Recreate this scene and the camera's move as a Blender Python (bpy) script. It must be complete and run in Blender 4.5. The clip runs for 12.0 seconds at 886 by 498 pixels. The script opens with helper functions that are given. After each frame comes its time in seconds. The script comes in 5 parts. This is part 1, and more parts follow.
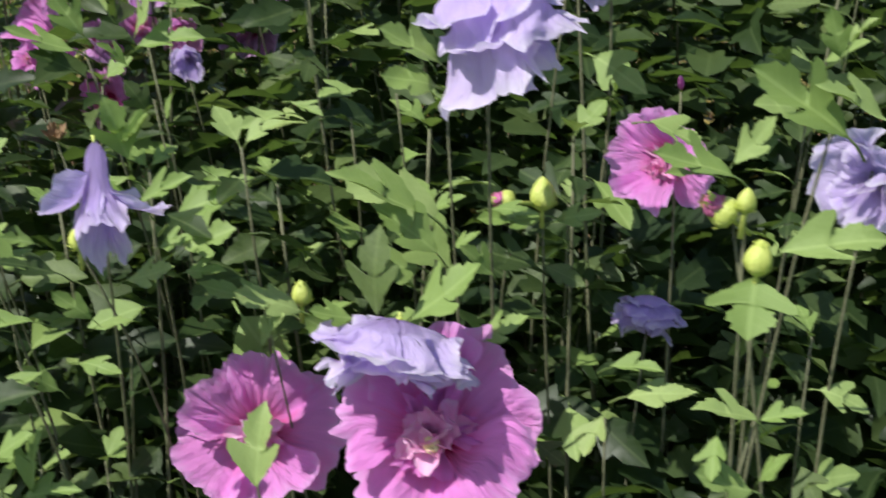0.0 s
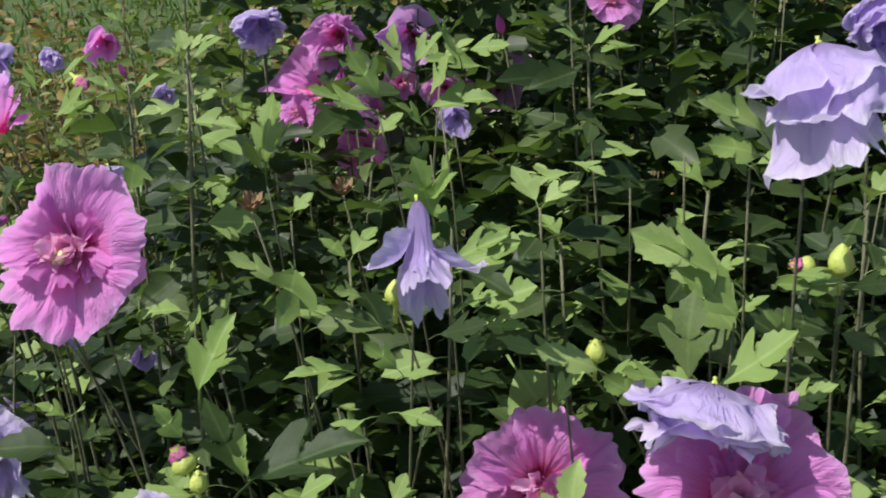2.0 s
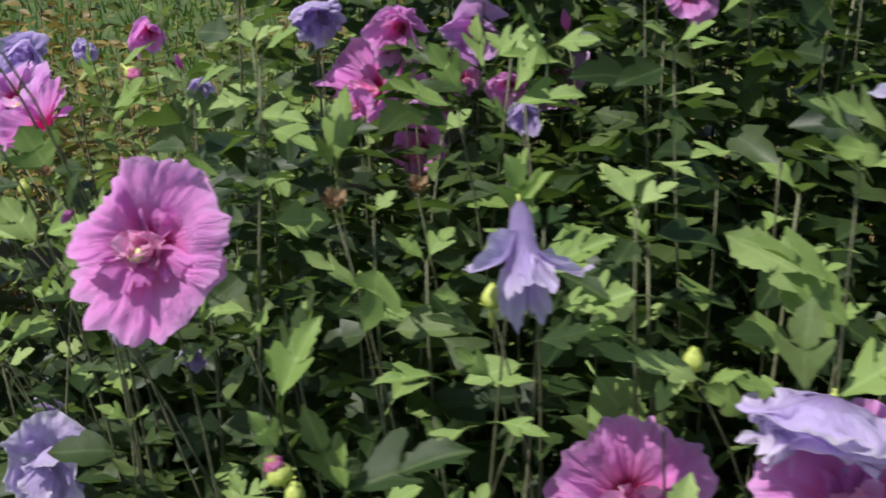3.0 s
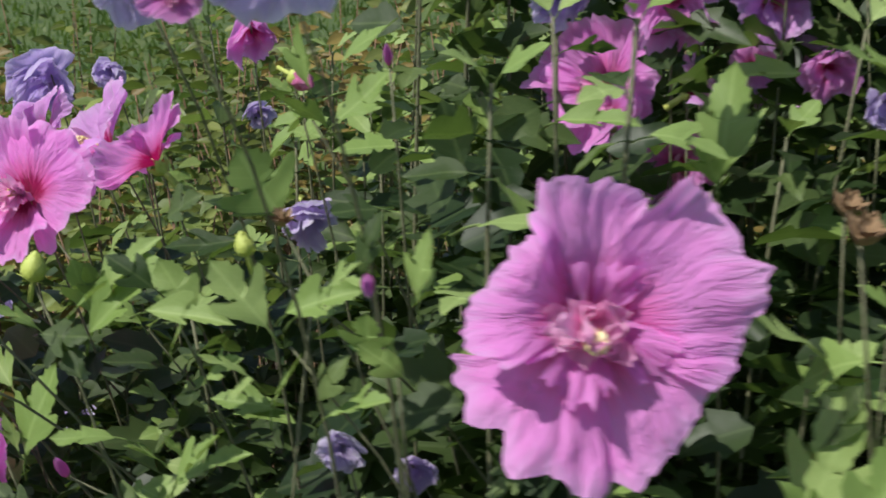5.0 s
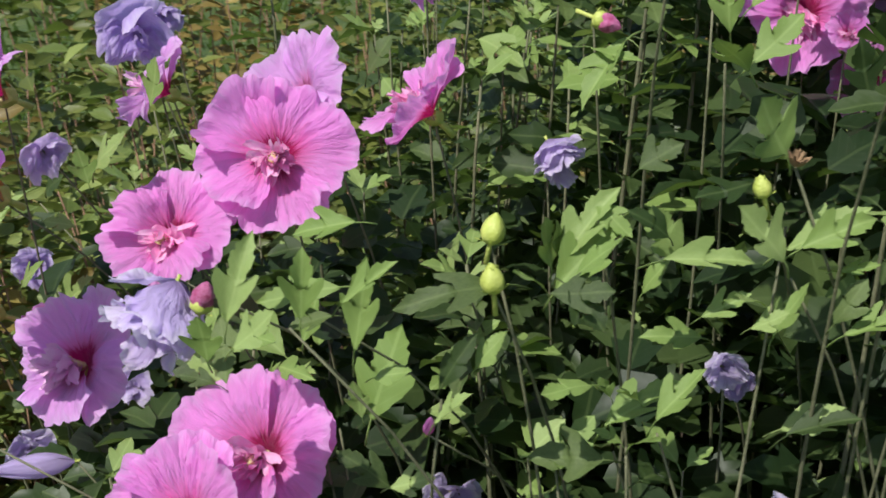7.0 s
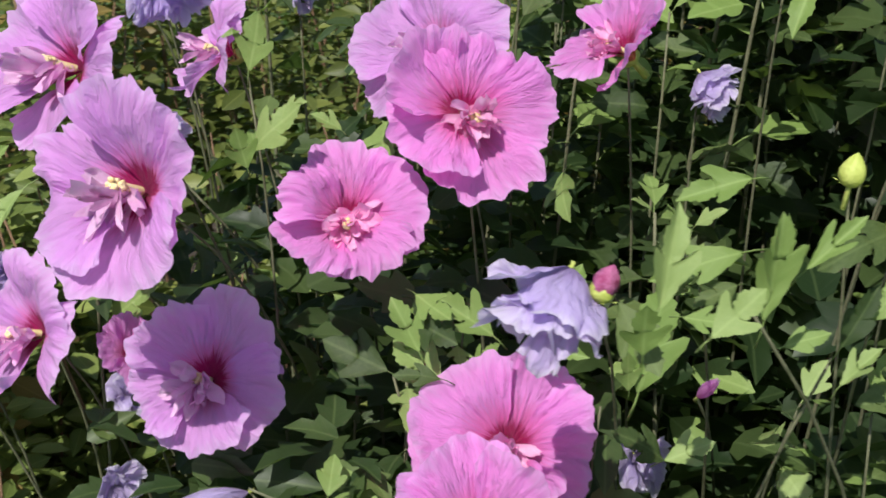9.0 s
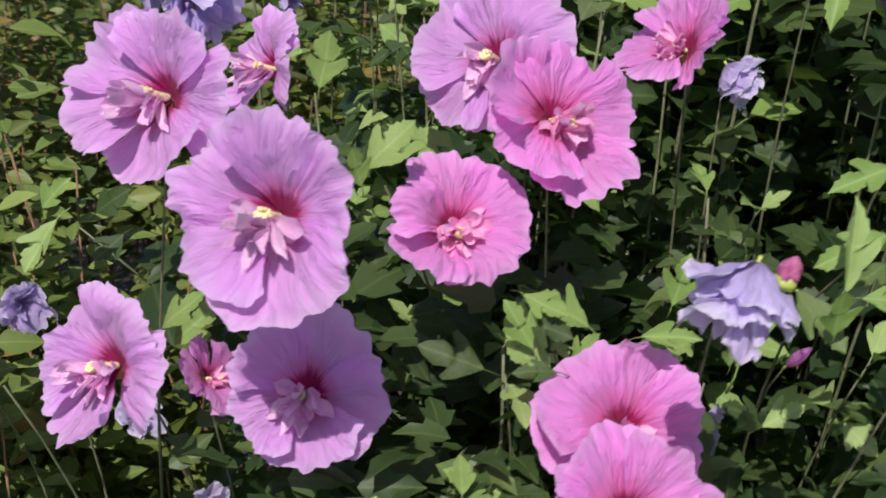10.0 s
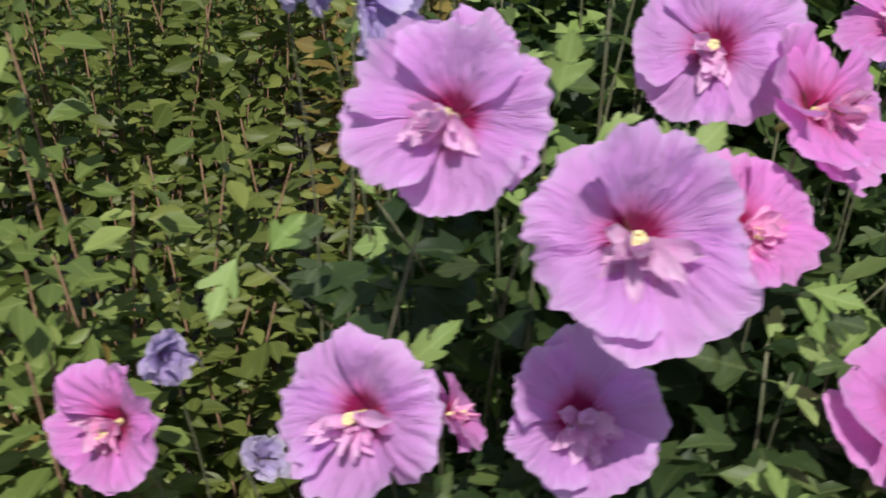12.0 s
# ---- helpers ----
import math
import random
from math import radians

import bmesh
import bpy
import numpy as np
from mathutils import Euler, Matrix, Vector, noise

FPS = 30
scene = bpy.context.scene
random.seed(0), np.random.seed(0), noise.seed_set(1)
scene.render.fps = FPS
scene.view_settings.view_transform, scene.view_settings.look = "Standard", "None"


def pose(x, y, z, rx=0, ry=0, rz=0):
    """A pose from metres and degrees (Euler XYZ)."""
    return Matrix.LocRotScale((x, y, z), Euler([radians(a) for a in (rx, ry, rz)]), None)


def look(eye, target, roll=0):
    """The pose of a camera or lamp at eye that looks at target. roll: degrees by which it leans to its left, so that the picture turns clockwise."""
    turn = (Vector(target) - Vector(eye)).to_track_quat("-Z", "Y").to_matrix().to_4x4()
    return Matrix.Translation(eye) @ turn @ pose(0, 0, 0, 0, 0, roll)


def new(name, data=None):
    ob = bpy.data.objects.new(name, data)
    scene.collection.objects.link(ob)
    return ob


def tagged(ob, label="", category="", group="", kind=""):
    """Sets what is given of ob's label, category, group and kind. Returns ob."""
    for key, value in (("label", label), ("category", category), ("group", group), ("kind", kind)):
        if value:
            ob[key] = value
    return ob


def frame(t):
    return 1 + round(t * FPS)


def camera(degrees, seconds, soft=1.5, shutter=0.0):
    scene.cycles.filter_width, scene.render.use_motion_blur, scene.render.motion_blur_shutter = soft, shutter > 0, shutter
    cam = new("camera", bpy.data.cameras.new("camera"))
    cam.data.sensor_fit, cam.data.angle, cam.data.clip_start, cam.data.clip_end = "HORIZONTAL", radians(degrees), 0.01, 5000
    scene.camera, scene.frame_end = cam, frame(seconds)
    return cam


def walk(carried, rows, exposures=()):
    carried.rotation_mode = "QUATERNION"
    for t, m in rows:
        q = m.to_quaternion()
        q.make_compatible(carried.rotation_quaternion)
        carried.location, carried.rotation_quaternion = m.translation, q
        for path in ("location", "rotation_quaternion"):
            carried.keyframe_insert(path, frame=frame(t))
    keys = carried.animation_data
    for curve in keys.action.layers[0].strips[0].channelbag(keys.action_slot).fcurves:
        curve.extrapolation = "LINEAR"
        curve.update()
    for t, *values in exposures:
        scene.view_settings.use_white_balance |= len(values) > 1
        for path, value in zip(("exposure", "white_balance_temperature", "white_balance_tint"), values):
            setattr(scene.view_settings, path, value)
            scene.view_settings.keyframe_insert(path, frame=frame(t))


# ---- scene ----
# ---------------- camera ----------------
EYE = 1.35
cam = camera(40.0, 12.0, soft=1.75, shutter=0.5)
PATH = [
    (0.0, 0.003, 0.002, 0.003, -0.00, -22.00, 0.33),
    (0.5, -0.039, -0.003, 0.011, 1.05, -20.43, 0.11),
    (1.0, -0.063, -0.007, 0.031, 2.86, -20.21, 0.38),
    (1.5, -0.076, -0.011, 0.027, 5.02, -19.90, 0.85),
    (2.0, -0.094, -0.015, 0.020, 6.69, -19.93, 1.07),
    (2.5, -0.112, -0.010, 0.014, 6.92, -20.07, 0.98),
    (3.0, -0.159, 0.007, 0.012, 6.51, -20.00, 0.28),
    (3.5, -0.285, 0.032, -0.019, 4.78, -17.66, -1.30),
    (5.3, -0.549, 0.286, -0.075, -4.10, -18.65, 2.27),
    (5.5, -0.610, 0.263, -0.061, -6.72, -19.45, 2.03),
    (6.0, -0.716, 0.245, -0.036, -11.82, -20.72, 1.86),
    (6.5, -0.827, 0.284, -0.057, -15.02, -21.56, 1.44),
    (7.0, -0.898, 0.328, -0.037, -18.94, -22.94, 0.91),
    (7.5, -0.977, 0.369, -0.034, -23.13, -23.97, 0.61),
    (7.7, -1.026, 0.381, -0.037, -24.51, -24.01, 0.33),
    (9.3, -1.213, 0.591, -0.048, -39.71, -25.97, -0.54),
    (9.5, -1.245, 0.604, -0.048, -41.53, -25.62, -0.91),
    (10.0, -1.335, 0.678, -0.019, -48.00, -27.32, -0.54),
    (10.5, -1.377, 0.741, -0.033, -52.06, -27.24, -1.31),
    (11.0, -1.364, 0.823, -0.033, -53.84, -28.79, -0.42),
    (11.5, -1.393, 0.891, -0.019, -57.98, -29.37, -1.11),
    (12.0, -1.478, 0.979, -0.020, -61.53, -28.71, -1.43),
]
walk(cam, [(t, pose(x, y, z + EYE, 90 + pitch, roll, yaw)) for t, x, y, z, yaw, pitch, roll in PATH], exposures=[(0.0, 0.22), (1.0, 0.15), (3.0, 0.03), (3.5, 0.01), (5.5, -0.10), (6.0, -0.07), (7.5, 0.0), (9.5, -0.05), (11.0, -0.17), (11.5, -0.18), (12.0, -0.14)])

# ---------------- light ----------------
SUN_WAY = Vector((-0.48, -0.27, 0.835)).normalized()
world = bpy.data.worlds.new("sky")
scene.world = world
world.use_nodes = True
sky = world.node_tree.nodes.new("ShaderNodeTexSky")
sky.sky_type, sky.sun_disc = "NISHITA", False
sky.sun_elevation = math.asin(SUN_WAY.z)
sky.sun_rotation = math.atan2(SUN_WAY.x, SUN_WAY.y)
background = world.node_tree.nodes["Background"]
background.inputs["Strength"].default_value = 0.115
world.node_tree.links.new(sky.outputs[0], background.inputs["Color"])
sun = new("sun", bpy.data.lights.new("sun", "SUN"))
sun.data.energy, sun.data.angle, sun.data.color = 5.0, radians(0.55), (1.0, 0.97, 0.92)
sun.matrix_world = look(SUN_WAY * 10, (0, 0, 0))


# ---------------- materials ----------------
def graph(name):
    mat = bpy.data.materials.new(name)
    mat.use_nodes = True
    tree = mat.node_tree
    shader = tree.nodes["Principled BSDF"]

    def node(kind, **values):
        made = tree.nodes.new(kind)
        for key, value in values.items():
            made.inputs[key].default_value = value
        return made

    return mat, tree, shader, node


def ramp(tree, source, stops):
    made = tree.nodes.new("ShaderNodeValToRGB")
    while len(made.color_ramp.elements) < len(stops):
        made.color_ramp.elements.new(0.5)
    for element, (place, colour) in zip(made.color_ramp.elements, stops):
        element.position, element.color = place, (*colour, 1)
    tree.links.new(source, made.inputs["Fac"])
    return made.outputs["Color"]


def mixed(tree, mode, fac, a, b):
    made = tree.nodes.new("ShaderNodeMix")
    made.data_type, made.blend_type = "RGBA", mode
    for slot, value in ((0, fac), (6, a), (7, b)):
        if isinstance(value, (float, int)):
            made.inputs[slot].default_value = value
        elif isinstance(value, tuple):
            made.inputs[slot].default_value = (*value, 1)
        else:
            tree.links.new(value, made.inputs[slot])
    return made.outputs[2]


def maths(tree, op, a, b=0.0):
    made = tree.nodes.new("ShaderNodeMath")
    made.operation = op
    for slot, value in ((0, a), (1, b)):
        if isinstance(value, (float, int)):
            made.inputs[slot].default_value = value
        else:
            tree.links.new(value, made.inputs[slot])
    return made.outputs[0]


def sheer(mat, tree, shader, colour, amount):
    """Lets some light through a thin leaf or petal."""
    thin = tree.nodes.new("ShaderNodeBsdfTranslucent")
    mix = tree.nodes.new("ShaderNodeMixShader")
    mix.inputs[0].default_value = amount
    if isinstance(colour, tuple):
        thin.inputs["Color"].default_value = (*colour, 1)
    else:
        tree.links.new(colour, thin.inputs["Color"])
    tree.links.new(shader.outputs[0], mix.inputs[1])
    tree.links.new(thin.outputs[0], mix.inputs[2])
    tree.links.new(mix.outputs[0], tree.nodes["Material Output"].inputs["Surface"])


def leaf_material(name, dark, light, through_colour, island=False):
    mat, tree, shader, node = graph(name)
    link = tree.links.new
    place = node("ShaderNodeTexCoord")
    if island:
        chance = node("ShaderNodeNewGeometry").outputs["Random Per Island"]
    else:
        chance = node("ShaderNodeObjectInfo").outputs["Random"]
    blotch = node("ShaderNodeTexNoise", Scale=22.0, Detail=4.0)
    link(place.outputs["Object"], blotch.inputs["Vector"])
    tone = maths(tree, "MULTIPLY_ADD", chance, 0.75)
    tree.nodes[-1].inputs[2].default_value = 0.0
    tone = maths(tree, "ADD", tone, maths(tree, "MULTIPLY", blotch.outputs["Fac"], 0.3))
    colour = ramp(tree, tone, [(0.0, dark), (0.60, tuple(0.78 * a + 0.22 * b for a, b in zip(dark, light))), (1.0, light)])
    split = node("ShaderNodeSeparateXYZ")
    link(place.outputs["UV"], split.inputs[0])
    across = maths(tree, "ABSOLUTE", maths(tree, "SUBTRACT", split.outputs["X"], 0.5))
    # midrib and slanting side veins
    slant = maths(tree, "SUBTRACT", split.outputs["Y"], maths(tree, "MULTIPLY", across, 0.9))
    ribs = maths(tree, "ABSOLUTE", maths(tree, "SINE", maths(tree, "MULTIPLY", slant, 22.0)))
    ribs = maths(tree, "LESS_THAN", ribs, 0.10)
    mid = maths(tree, "LESS_THAN", across, 0.022)
    vein = maths(tree, "MAXIMUM", mid, maths(tree, "MULTIPLY", ribs, 0.55))
    pale = tuple(min(1, c * 1.7 + 0.02) for c in light)
    colour = mixed(tree, "MIX", maths(tree, "MULTIPLY", vein, 0.16), colour, pale)
    link(colour, shader.inputs["Base Color"])
    shader.inputs["Roughness"].default_value = 0.45
    shader.inputs["Specular IOR Level"].default_value = 0.28
    bump = node("ShaderNodeBump", Strength=0.30, Distance=0.0007)
    fine = node("ShaderNodeTexNoise", Scale=140.0, Detail=2.0)
    link(place.outputs["Object"], fine.inputs["Vector"])
    link(maths(tree, "SUBTRACT", fine.outputs["Fac"], maths(tree, "MULTIPLY", vein, 0.8)), bump.inputs["Height"])
    link(bump.outputs[0], shader.inputs["Normal"])
    sheer(mat, tree, shader, through_colour, 0.24)
    return mat


def petal_material(name, body, edge, throat, flush, reach_out):
    mat, tree, shader, node = graph(name)
    link = tree.links.new
    place = node("ShaderNodeTexCoord")
    split = node("ShaderNodeSeparateXYZ")
    link(place.outputs["UV"], split.inputs[0])
    across, along = split.outputs["X"], split.outputs["Y"]
    # fine radial veins: stretched noise in the petal's own sheet
    stretch = node("ShaderNodeMapping")
    stretch.inputs["Scale"].default_value = (34.0, 2.0, 1.0)
    link(place.outputs["UV"], stretch.inputs["Vector"])
    veins = node("ShaderNodeTexNoise", Scale=1.0, Detail=3.0)
    link(stretch.outputs[0], veins.inputs["Vector"])
    soft = node("ShaderNodeTexNoise", Scale=30.0, Detail=3.0)
    link(place.outputs["Object"], soft.inputs["Vector"])
    reach = maths(tree, "ADD", along, maths(tree, "MULTIPLY", maths(tree, "SUBTRACT", veins.outputs["Fac"], 0.5), -0.36))
    colour = ramp(tree, reach, [(0.0, throat), (0.25, throat), (0.33, flush), (reach_out, body), (0.84, body), (1.0, edge)])
    colour = mixed(tree, "MULTIPLY", 0.12, colour, ramp(tree, veins.outputs["Fac"], [(0.35, (0.62, 0.5, 0.66)), (0.6, (1, 1, 1))]))
    colour = mixed(tree, "MULTIPLY", 0.15, colour, ramp(tree, soft.outputs["Fac"], [(0.3, (0.75, 0.68, 0.85)), (0.65, (1, 1, 1))]))
    chance = node("ShaderNodeObjectInfo").outputs["Random"]
    colour = mixed(tree, "MULTIPLY", 0.2, colour, ramp(tree, chance, [(0.0, (0.85, 0.8, 0.95)), (1.0, (1, 1, 1))]))
    link(colour, shader.inputs["Base Color"])
    shader.inputs["Roughness"].default_value = 0.62
    shader.inputs["Specular IOR Level"].default_value = 0.2
    shader.inputs["Sheen Weight"].default_value = 0.15
    # crepe: fine wrinkles that fan out, bend and die away in patches
    fold_map = node("ShaderNodeMapping")
    fold_map.inputs["Scale"].default_value = (24.0, 5.5, 1.0)
    link(place.outputs["UV"], fold_map.inputs["Vector"])
    folds = node("ShaderNodeTexNoise", Scale=1.0, Detail=3.0, Distortion=1.1)
    link(fold_map.outputs[0], folds.inputs["Vector"])
    patches = node("ShaderNodeTexNoise", Scale=55.0, Detail=1.0)
    link(place.outputs["Object"], patches.inputs["Vector"])
    grain = node("ShaderNodeTexNoise", Scale=420.0, Detail=2.0)
    link(place.outputs["Object"], grain.inputs["Vector"])
    height = maths(tree, "MULTIPLY", folds.outputs["Fac"], maths(tree, "MULTIPLY", patches.outputs["Fac"], 1.6))
    height = maths(tree, "ADD", height, maths(tree, "MULTIPLY", grain.outputs["Fac"], 0.10))
    bump = node("ShaderNodeBump", Strength=1.0, Distance=0.0029)
    link(maths(tree, "ADD", height, maths(tree, "MULTIPLY", veins.outputs["Fac"], 0.22)), bump.inputs["Height"])
    link(bump.outputs[0], shader.inputs["Normal"])
    sheer(mat, tree, shader, colour, 0.50)
    return mat


def plain_material(name, stops, scale, rough=0.7, bump_strength=0.4, depth=0.002, thin=0.0):
    mat, tree, shader, node = graph(name)
    link = tree.links.new
    place = node("ShaderNodeTexCoord")
    coarse = node("ShaderNodeTexNoise", Scale=scale, Detail=6.0, Roughness=0.65)
    link(place.outputs["Object"], coarse.inputs["Vector"])
    colour = ramp(tree, coarse.outputs["Fac"], stops)
    chance = node("ShaderNodeObjectInfo").outputs["Random"]
    colour = mixed(tree, "MULTIPLY", 0.5, colour, ramp(tree, chance, [(0.0, (0.7, 0.7, 0.7)), (1.0, (1, 1, 1))]))
    link(colour, shader.inputs["Base Color"])
    shader.inputs["Roughness"].default_value = rough
    fine = node("ShaderNodeTexNoise", Scale=scale * 7, Detail=4.0)
    link(place.outputs["Object"], fine.inputs["Vector"])
    bump = node("ShaderNodeBump", Strength=bump_strength, Distance=depth)
    link(fine.outputs["Fac"], bump.inputs["Height"])
    link(bump.outputs[0], shader.inputs["Normal"])
    if thin:
        sheer(mat, tree, shader, colour, thin)
    return mat


# mostly near-black: the shade on many leaves is put into this colour
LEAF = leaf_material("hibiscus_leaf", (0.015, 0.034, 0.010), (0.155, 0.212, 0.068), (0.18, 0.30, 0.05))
# yellow-green young growth; also sunlight put into the colour of front leaves
LIT_YOUNG = leaf_material("lit_young_hibiscus_leaf", (0.185, 0.280, 0.070), (0.330, 0.425, 0.155), (0.30, 0.44, 0.08))
SMALL = leaf_material("small_shrub_leaf", (0.066, 0.088, 0.018), (0.250, 0.280, 0.070), (0.2, 0.3, 0.05), island=True)
RUST = leaf_material("rusty_shrub_leaf", (0.150, 0.105, 0.026), (0.360, 0.290, 0.085), (0.30, 0.24, 0.06), island=True)
# same shrub leaf for the near plants, brighter light put into its colour
LIT_SHRUB = leaf_material("lit_shrub_leaf", (0.095, 0.140, 0.032), (0.320, 0.380, 0.110), (0.25, 0.32, 0.06), island=True)
GRASS = leaf_material("grass_blade", (0.046, 0.092, 0.018), (0.120, 0.165, 0.034), (0.25, 0.4, 0.05), island=True)
PETAL = {
    "pink": petal_material("pink_petal", (0.95, 0.35, 0.82), (0.96, 0.49, 0.90), (0.62, 0.012, 0.16), (0.95, 0.20, 0.56), 0.60),
    "mauve": petal_material("mauve_petal", (0.86, 0.43, 0.87), (0.90, 0.58, 0.93), (0.56, 0.012, 0.16), (0.88, 0.26, 0.64), 0.50),
    # deeper lilac: the bell's own tone; on background flowers it carries their shade
    "violet": petal_material("violet_petal", (0.66, 0.52, 0.88), (0.83, 0.74, 0.96), (0.52, 0.36, 0.72), (0.58, 0.43, 0.80), 0.46),
    "lilac": petal_material("lilac_petal", (0.72, 0.60, 0.90), (0.89, 0.83, 0.97), (0.60, 0.46, 0.78), (0.66, 0.53, 0.84), 0.46),
}
TUFT = {
    "pink": plain_material("pink_petaloid", [(0.3, (0.94, 0.32, 0.64)), (0.6, (0.96, 0.60, 0.83))], 60, 0.6, thin=0.4),
    "mauve": plain_material("mauve_petaloid", [(0.3, (0.90, 0.46, 0.78)), (0.6, (0.95, 0.66, 0.88))], 60, 0.6, thin=0.4),
}
FURLED = plain_material("crimson_furled_petal", [(0.35, (0.42, 0.04, 0.16)), (0.6, (0.66, 0.20, 0.40))], 220, 0.6, 0.8)
STAMEN = plain_material("pale_yellow_anther", [(0.3, (0.82, 0.64, 0.22)), (0.6, (0.92, 0.83, 0.48))], 200, 0.7)
CALYX = plain_material("green_calyx", [(0.3, (0.40, 0.48, 0.07)), (0.65, (0.56, 0.62, 0.16))], 90, 0.5)
STEM = plain_material("green_brown_stem", [(0.3, (0.085, 0.095, 0.045)), (0.6, (0.19, 0.19, 0.105))], 60, 0.7)
WOOD = plain_material("brown_twig", [(0.3, (0.13, 0.07, 0.04)), (0.6, (0.27, 0.16, 0.09))], 60, 0.8)
HUSK = plain_material("dry_brown_husk", [(0.3, (0.20, 0.12, 0.06)), (0.65, (0.36, 0.24, 0.13))], 90, 0.8)
SOIL = plain_material("bark_mulch_soil", [(0.3, (0.035, 0.024, 0.016)), (0.5, (0.07, 0.05, 0.032)), (0.7, (0.13, 0.095, 0.06))], 14, 0.95, 0.9, 0.02)
LAWN = plain_material("mown_lawn", [(0.3, (0.036, 0.068, 0.015)), (0.5, (0.064, 0.104, 0.022)), (0.7, (0.105, 0.132, 0.034))], 3.0, 0.9, 0.9, 0.03)


# ---------------- mesh tools ----------------
def mesh_of(name, verts, faces, mat, uvs=None, smooth=True):
    mesh = bpy.data.meshes.new(name)
    mesh.from_pydata([tuple(v) for v in verts], [], faces)
    mesh.materials.append(mat)
    if uvs is not None:
        layer = mesh.uv_layers.new(name="UVMap")
        for loop in mesh.loops:
            layer.data[loop.index].uv = uvs[loop.vertex_index]
    if smooth:
        mesh.polygons.foreach_set("use_smooth", [True] * len(mesh.polygons))
    mesh.update()
    return mesh


def part(name, mesh, parent, world_m, label=""):
    """One mesh object under a thing (an unrotated empty) or under one of its parts."""
    ob = new(name, mesh)
    ob.parent = parent
    held = parent.matrix_basis if parent.parent is None else parent.parent.matrix_basis @ parent.matrix_basis
    ob.matrix_basis = held.inverted() @ world_m
    if label:
        tagged(ob, label)
    return ob


def frame_of(origin, along, up):
    """A pose at origin whose y axis points along and whose z axis is near up."""
    y = Vector(along).normalized()
    x = y.cross(Vector(up))
    if x.length < 1e-4:
        x = y.cross(Vector((1, 0.3, 0)))
    x.normalize()
    z = x.cross(y)
    m = Matrix((x, y, z)).transposed().to_4x4()
    m.translation = origin
    return m


def axis_frame(origin, axis, spin=0.0):
    """A pose at origin whose z axis is the given one; its -y points as far down as it can."""
    z = Vector(axis).normalized()
    x = Vector((0, 0, 1)).cross(z)
    if x.length < 1e-3:
        x = Vector((1, 0, 0))
    x.normalize()
    y = z.cross(x)
    m = Matrix((x, y, z)).transposed().to_4x4() @ Matrix.Rotation(spin, 4, "Z")
    m.translation = origin
    return m


def tube(points, radii, sides=6):
    """Rings along a bent line."""
    verts, faces = [], []
    n = len(points)
    for i, (p, r) in enumerate(zip(points, radii)):
        way = (points[min(i + 1, n - 1)] - points[max(i - 1, 0)]).normalized()
        a = way.cross(Vector((0.31, 0.95, 0.05))).normalized()
        b = way.cross(a)
        for k in range(sides):
            t = 2 * math.pi * k / sides
            verts.append(p + a * (r * math.cos(t)) + b * (r * math.sin(t)))
    for i in range(n - 1):
        for k in range(sides):
            k2 = (k + 1) % sides
            faces.append((i * sides + k, i * sides + k2, (i + 1) * sides + k2, (i + 1) * sides + k))
    faces.append(tuple(range((n - 1) * sides, n * sides)))
    return verts, faces


# ---------------- leaves ----------------
OVATE = ((0.02, 0.00, 0.00), (0.12, 0.08, 0.06), (0.22, 0.18, 0.16), (0.29, 0.28, 0.25), (0.32, 0.38, 0.34), (0.32, 0.46, 0.41), (0.31, 0.52, 0.47), (0.30, 0.57, 0.53), (0.27, 0.64, 0.61), (0.24, 0.72, 0.70), (0.19, 0.80, 0.79), (0.13, 0.88, 0.87), (0.00, 1.00, 1.00))
LOBED = ((0.02, 0.00, 0.00), (0.10, 0.11, 0.08), (0.20, 0.25, 0.18), (0.32, 0.39, 0.26), (0.41, 0.58, 0.34), (0.33, 0.62, 0.40), (0.22, 0.53, 0.42), (0.11, 0.45, 0.45), (0.15, 0.57, 0.55), (0.21, 0.70, 0.68), (0.15, 0.79, 0.78), (0.11, 0.89, 0.88), (0.00, 1.00, 1.00))


